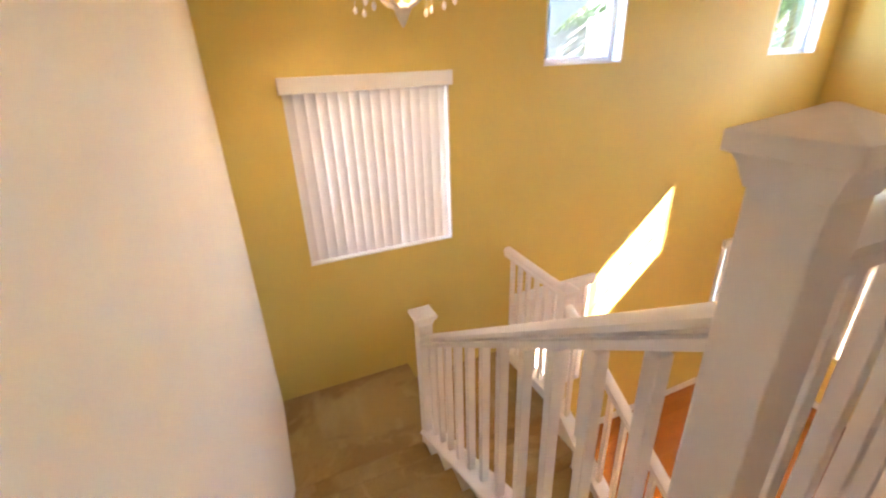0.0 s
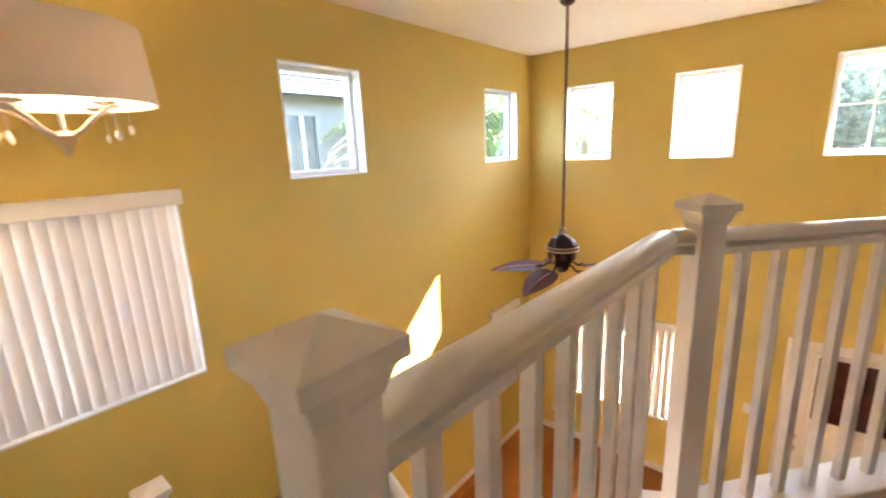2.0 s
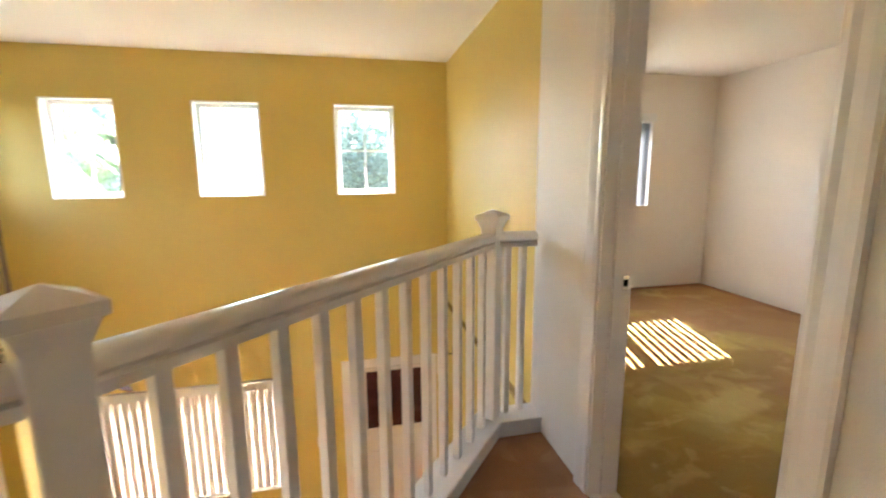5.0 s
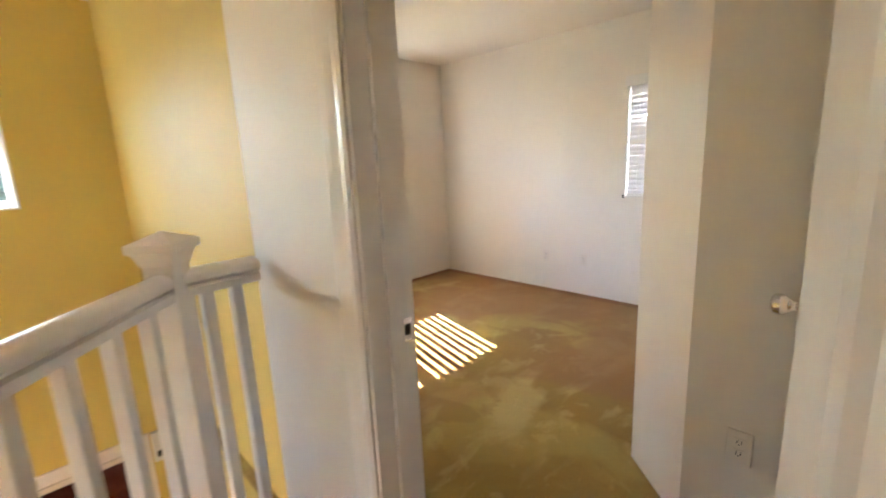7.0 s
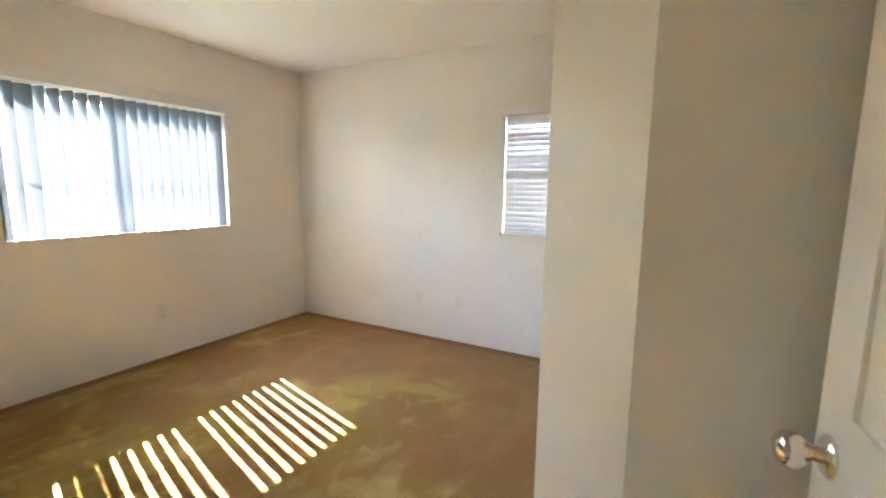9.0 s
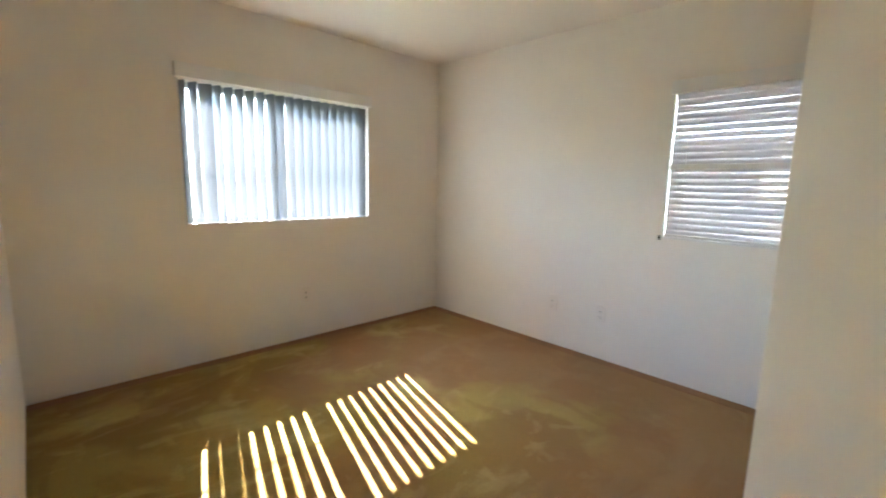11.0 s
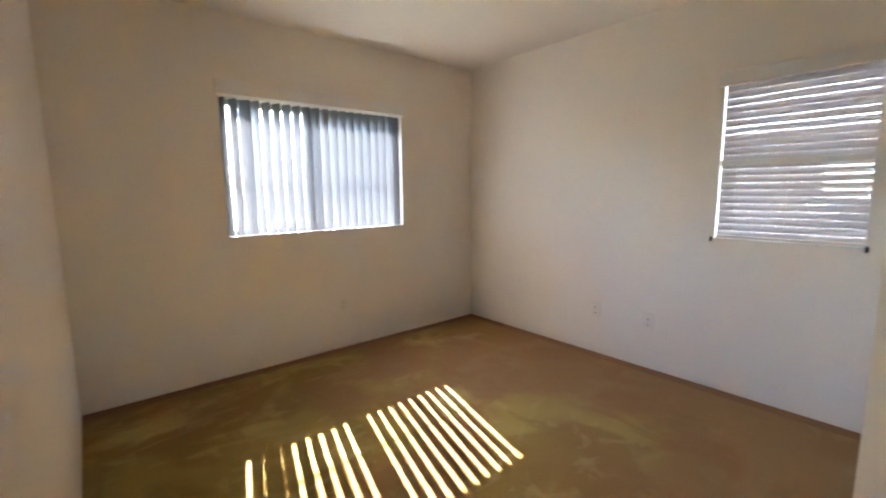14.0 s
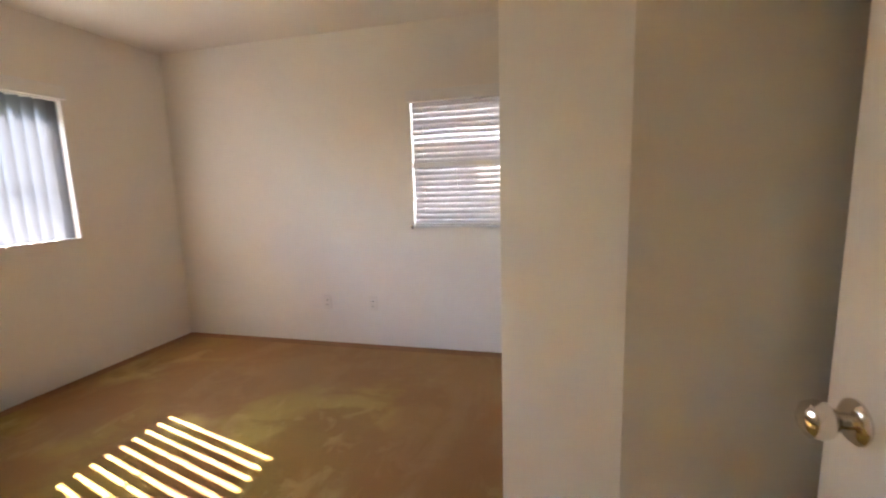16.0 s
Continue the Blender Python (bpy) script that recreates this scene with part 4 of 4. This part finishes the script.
def house(label, x0, x1, y0, y1, z0, eave, ridge, windows, roof_axis="x", over=0.5):
    h = thing("house", label, "house", ((x0 + x1) / 2, (y0 + y1) / 2, z0))
    part("wall", boxed(x0, x1, y0, y1, z0, eave), STUCCO, h)
    bm = bmesh.new()
    xa, xb, ya, yb = x0 - over, x1 + over, y0 - over, y1 + over
    if roof_axis == "x":
        ym = (ya + yb) / 2
        inset = min(3.0, (xb - xa) / 3)
        top = [(xa + inset, ym), (xb - inset, ym)]
    else:
        xm = (xa + xb) / 2
        inset = min(3.0, (yb - ya) / 3)
        top = [(xm, ya + inset), (xm, yb - inset)]
    lo = [bm.verts.new((x, y, eave + 0.10)) for x, y in ((xa, ya), (xb, ya), (xb, yb), (xa, yb))]
    lo2 = [bm.verts.new((x, y, eave + 0.02)) for x, y in ((xa, ya), (xb, ya), (xb, yb), (xa, yb))]
    t = [bm.verts.new((x, y, ridge)) for x, y in top]
    if roof_axis == "x":
        for f in ((lo[0], lo[1], t[1], t[0]), (lo[1], lo[2], t[1]), (lo[2], lo[3], t[0], t[1]), (lo[3], lo[0], t[0])):
            bm.faces.new(f)
    else:
        for f in ((lo[0], lo[1], t[0]), (lo[1], lo[2], t[1], t[0]), (lo[2], lo[3], t[1]), (lo[3], lo[0], t[0], t[1])):
            bm.faces.new(f)
    for k in range(4):
        bm.faces.new((lo2[k], lo2[(k + 1) % 4], lo[(k + 1) % 4], lo[k]))
    bm.faces.new(lo2[::-1])
    roof = part("roof", bm, ROOF_TILE, h, "grey tiled hip roof")
    part("fascia", boxed(xa - 0.02, xb + 0.02, ya - 0.03, ya - 0.002, eave - 0.06, eave + 0.13), FASCIA, h)
    part("fascia", boxed(xa - 0.03, xa - 0.002, ya, yb, eave - 0.06, eave + 0.13), FASCIA, h)
    n = int((ridge - eave) / 0.14)
    if roof_axis == "x":
        for k in range(n):
            f = (k + 0.5) / n
            part("tile_course", boxed(xa + inset * f, xb - inset * f, ya + (ym - ya) * f - 0.06, ya + (ym - ya) * f + 0.06, eave + 0.10 + (ridge - eave - 0.1) * f, eave + 0.145 + (ridge - eave - 0.1) * f), ROOF_TILE, roof)
    for side, u0, u1, za, zb in windows:
        if side == "s":
            w = part("window", boxed(u0, u1, y0 - 0.03, y0 - 0.004, za, zb), NEIGHBOUR_GLASS, h)
            part("frame", boxed(u0 - 0.12, u1 + 0.12, y0 - 0.06, y0 - 0.002, zb, zb + 0.12), STUCCO, w)
            part("frame", boxed(u0 - 0.12, u0, y0 - 0.06, y0 - 0.002, za, zb), STUCCO, w)
            part("frame", boxed(u1, u1 + 0.12, y0 - 0.06, y0 - 0.002, za, zb), STUCCO, w)
            part("frame", boxed((u0 + u1) / 2 - 0.03, (u0 + u1) / 2 + 0.03, y0 - 0.05, y0 - 0.031, za, zb), VINYL, w)
        else:
            w = part("window", boxed(x0 - 0.03, x0 - 0.004, u0, u1, za, zb), NEIGHBOUR_GLASS, h)
            part("frame", boxed(x0 - 0.06, x0 - 0.002, u0 - 0.12, u1 + 0.12, zb, zb + 0.12), STUCCO, w)
            part("frame", boxed(x0 - 0.06, x0 - 0.002, u0 - 0.12, u1 + 0.12, za - 0.12, za), STUCCO, w)
    return h


GZ = LOW - 0.25
house("pale stucco neighbouring house with grey roof and pale-framed window", 1.0, 6.9, 7.0, 14.0, GZ, 2.42, 4.2, [("s", 5.43, 6.0, 0.7, 2.05), ("s", 2.4, 3.3, 0.7, 2.05), ("s", 3.9, 4.6, -2.0, -0.6)])
house("distant pale house across the street with a grey roof", 34, 46, -1, 10, GZ, 0.3, 2.6, [("w", 1, 2.5, -1.6, -0.2), ("w", 5.5, 7.5, -1.6, -0.2)], "y")
house("distant pale house behind palms with a grey roof", 36, 47, 13, 25, GZ, 0.6, 3.4, [("w", 15, 16.6, -1.6, -0.2), ("w", 19.5, 21, -1.6, -0.2)], "y")
house("pale stucco house on the bedroom's side with grey roof", 0.0, 9.0, -16.0, -9.0, GZ, 2.3, 4.2, [])
road = bmesh.new()
box(road, 22, 29, -200, 200, GZ, GZ + 0.012)
structure("road", road, ROAD, "grey asphalt street in front of the house", "road")
kerb = bmesh.new()
box(kerb, 21.7, 22, -200, 200, GZ, GZ + 0.13)
box(kerb, 29, 29.3, -200, 200, GZ, GZ + 0.13)
structure("kerb", kerb, STUCCO, "pale concrete street kerbs", "kerb")


def palm(x, y, height, fronds=22, reach=1.7, seed=1, trunk_r=0.13):
    rng = random.Random(seed)
    t = thing("palm_tree", "slender palm tree with arching green fronds", "palm tree", (x, y, GZ))
    lean = rng.uniform(-0.3, 0.3), rng.uniform(-0.3, 0.3)
    top = Vector((x + lean[0], y + lean[1], GZ + height))
    pts, rad = [], []
    for k in range(19):
        f = k / 18
        pts.append((x + lean[0] * f * f, y + lean[1] * f * f, GZ + height * f))
        rad.append(trunk_r * (1.25 - 0.4 * f) * (1.06 if k % 2 else 0.97))
    part("trunk", tube(bmesh.new(), pts, rad, 12), BARK, t, smooth=True)
    for k in range(fronds):
        a = 2.4 * k + rng.uniform(-0.2, 0.2)
        lift = rng.uniform(-0.35, 1.15)
        L = reach * rng.uniform(0.8, 1.1)
        bm = bmesh.new()
        side = Vector((-math.sin(a), math.cos(a), 0))
        spine = []
        for i in range(13):
            f = i / 12
            r = L * f * math.cos(lift * (1 - f * 0.8))
            z = L * (math.sin(lift) * f * 0.9 - 0.75 * f * f)
            spine.append(top + Vector((math.cos(a) * r, math.sin(a) * r, z + 0.1)))
        tube(bm, spine, [0.016 - 0.0011 * i for i in range(13)], 5)
        for i in range(1, 13):
            for q in range(2):
                base = spine[i - 1].lerp(spine[i], q * 0.5)
                along = (spine[i] - spine[i - 1]).normalized()
                ln = 0.42 * L * math.sin(math.pi * min(0.97, 0.15 + 0.8 * i / 13)) * 0.55
                for sg in (-1, 1):
                    tip = base + side * sg * ln * 0.8 + along * ln * 0.55 + Vector((0, 0, -ln * rng.uniform(0.25, 0.6)))
                    w = along * 0.016
                    mid = base.lerp(tip, 0.5) + Vector((0, 0, ln * 0.06))
                    v = [bm.verts.new(p) for p in (base - w, base + w, mid + w * 1.2, tip, mid - w * 1.2)]
                    bm.faces.new(v)
        part("frond", bm, PALM_LEAF, t)
    return t


def tree(x, y, height, spread, seed=1, clumps=60, label="broad leafy green tree beyond the window"):
    rng = random.Random(seed)
    t = thing("tree", label, "tree", (x, y, GZ))
    bm = bmesh.new()
    fork = GZ + height * 0.4
    tube(bm, [(x, y, GZ), (x + 0.05, y, GZ + height * 0.2), (x, y + 0.06, fork)], [spread * 0.07, spread * 0.055, spread * 0.045], 10)
    ends = []
    for k in range(7):
        a = 0.9 * k + rng.uniform(-0.3, 0.3)
        r = spread * rng.uniform(0.35, 0.75)
        z = GZ + height * rng.uniform(0.62, 0.95)
        end = (x + math.cos(a) * r, y + math.sin(a) * r, z)
        tube(bm, [(x, y, fork - 0.1), (x + math.cos(a) * r * 0.4, y + math.sin(a) * r * 0.4, (fork + z) / 2 + 0.1), end], [spread * 0.04, spread * 0.025, spread * 0.008], 7)
        ends.append(Vector(end))
    part("trunk", bm, BARK, t, smooth=True)
    verts, faces = [], []
    for k in range(clumps):
        c = rng.choice(ends) + Vector((rng.gauss(0, spread * 0.22), rng.gauss(0, spread * 0.22), rng.gauss(0, height * 0.10)))
        cr = spread * rng.uniform(0.10, 0.22)
        for j in range(46):
            d = Vector((rng.gauss(0, 1), rng.gauss(0, 1), rng.gauss(0, 0.8)))
            d = d.normalized() * cr * rng.uniform(0.5, 1.0)
            p = c + d
            s = rng.uniform(0.06, 0.12) * (0.6 + spread * 0.12)
            u = Vector((rng.gauss(0, 1), rng.gauss(0, 1), rng.gauss(0, 0.6))).normalized()
            w = u.cross(Vector((rng.gauss(0, 1), rng.gauss(0, 1), rng.gauss(0, 1)))).normalized()
            i = len(verts)
            verts += [p - u * s, p + w * s * 0.5, p + u * s, p - w * s * 0.5]
            faces.append((i, i + 1, i + 2, i + 3))
    me = bpy.data.meshes.new("crown")
    me.from_pydata([tuple(v) for v in verts], [], faces)
    me.materials.append(LEAF)
    crown = new("crown", me)
    crown.parent = t
    crown.matrix_parent_inverse = t.matrix_basis.inverted()
    return t


palm(7.35, 6.1, 4.75, seed=3, reach=1.6)
palm(9.3, 4.75, 4.9, seed=5, reach=2.0, fronds=34)
palm(11.2, 5.2, 5.2, seed=8, reach=1.9, fronds=30)
palm(13.5, 4.9, 5.0, seed=9, reach=1.7, fronds=28)
tree(17.0, -1.2, 6.4, 2.6, seed=4, clumps=420)
tree(15.0, -10.8, 6.2, 2.8, seed=15, clumps=150)
tree(24.0, 1.0, 5.4, 2.2, seed=6, clumps=90)
tree(16.0, 7.5, 6.2, 2.6, seed=7, clumps=110)
tree(12.0, 8.5, 5.8, 2.2, seed=12, clumps=90)

# ---- hardwood planks of the lower room ----
structure("floor_lower", boxed(W, E, S, N, LOW - 0.14, LOW - 0.006), SUBFLOOR, "subfloor under the hardwood planks", "floor")
wood = thing("floor_planks", "glossy orange-brown hardwood plank floor", "floor", (4.0, 1.0, LOW), kind="structure")
rng = random.Random(2)
pw = 0.127
plank_meshes = {}
row = 0
y = S
while y < N - 0.01:
    w = min(pw, N - y)
    x = W - rng.uniform(0, 1.0)
    while x < E:
        L = rng.choice((0.9, 1.2, 1.5))
        a, b = max(x, W), min(x + L, E)
        if b - a > 0.02:
            key = (round(b - a, 3), round(w, 3))
            if key not in plank_meshes:
                plank_meshes[key] = mesh_of("plank", boxed(0.0008, key[0] - 0.0008, 0.0008, key[1] - 0.0008, -0.006, 0.0, bevel=0.0012), PLANK)
            p = new("plank", plank_meshes[key])
            p.parent = wood
            p.matrix_basis = Matrix.Translation((a - 4.0, y - 1.0, 0))
        x += L
    y += pw
    row += 1
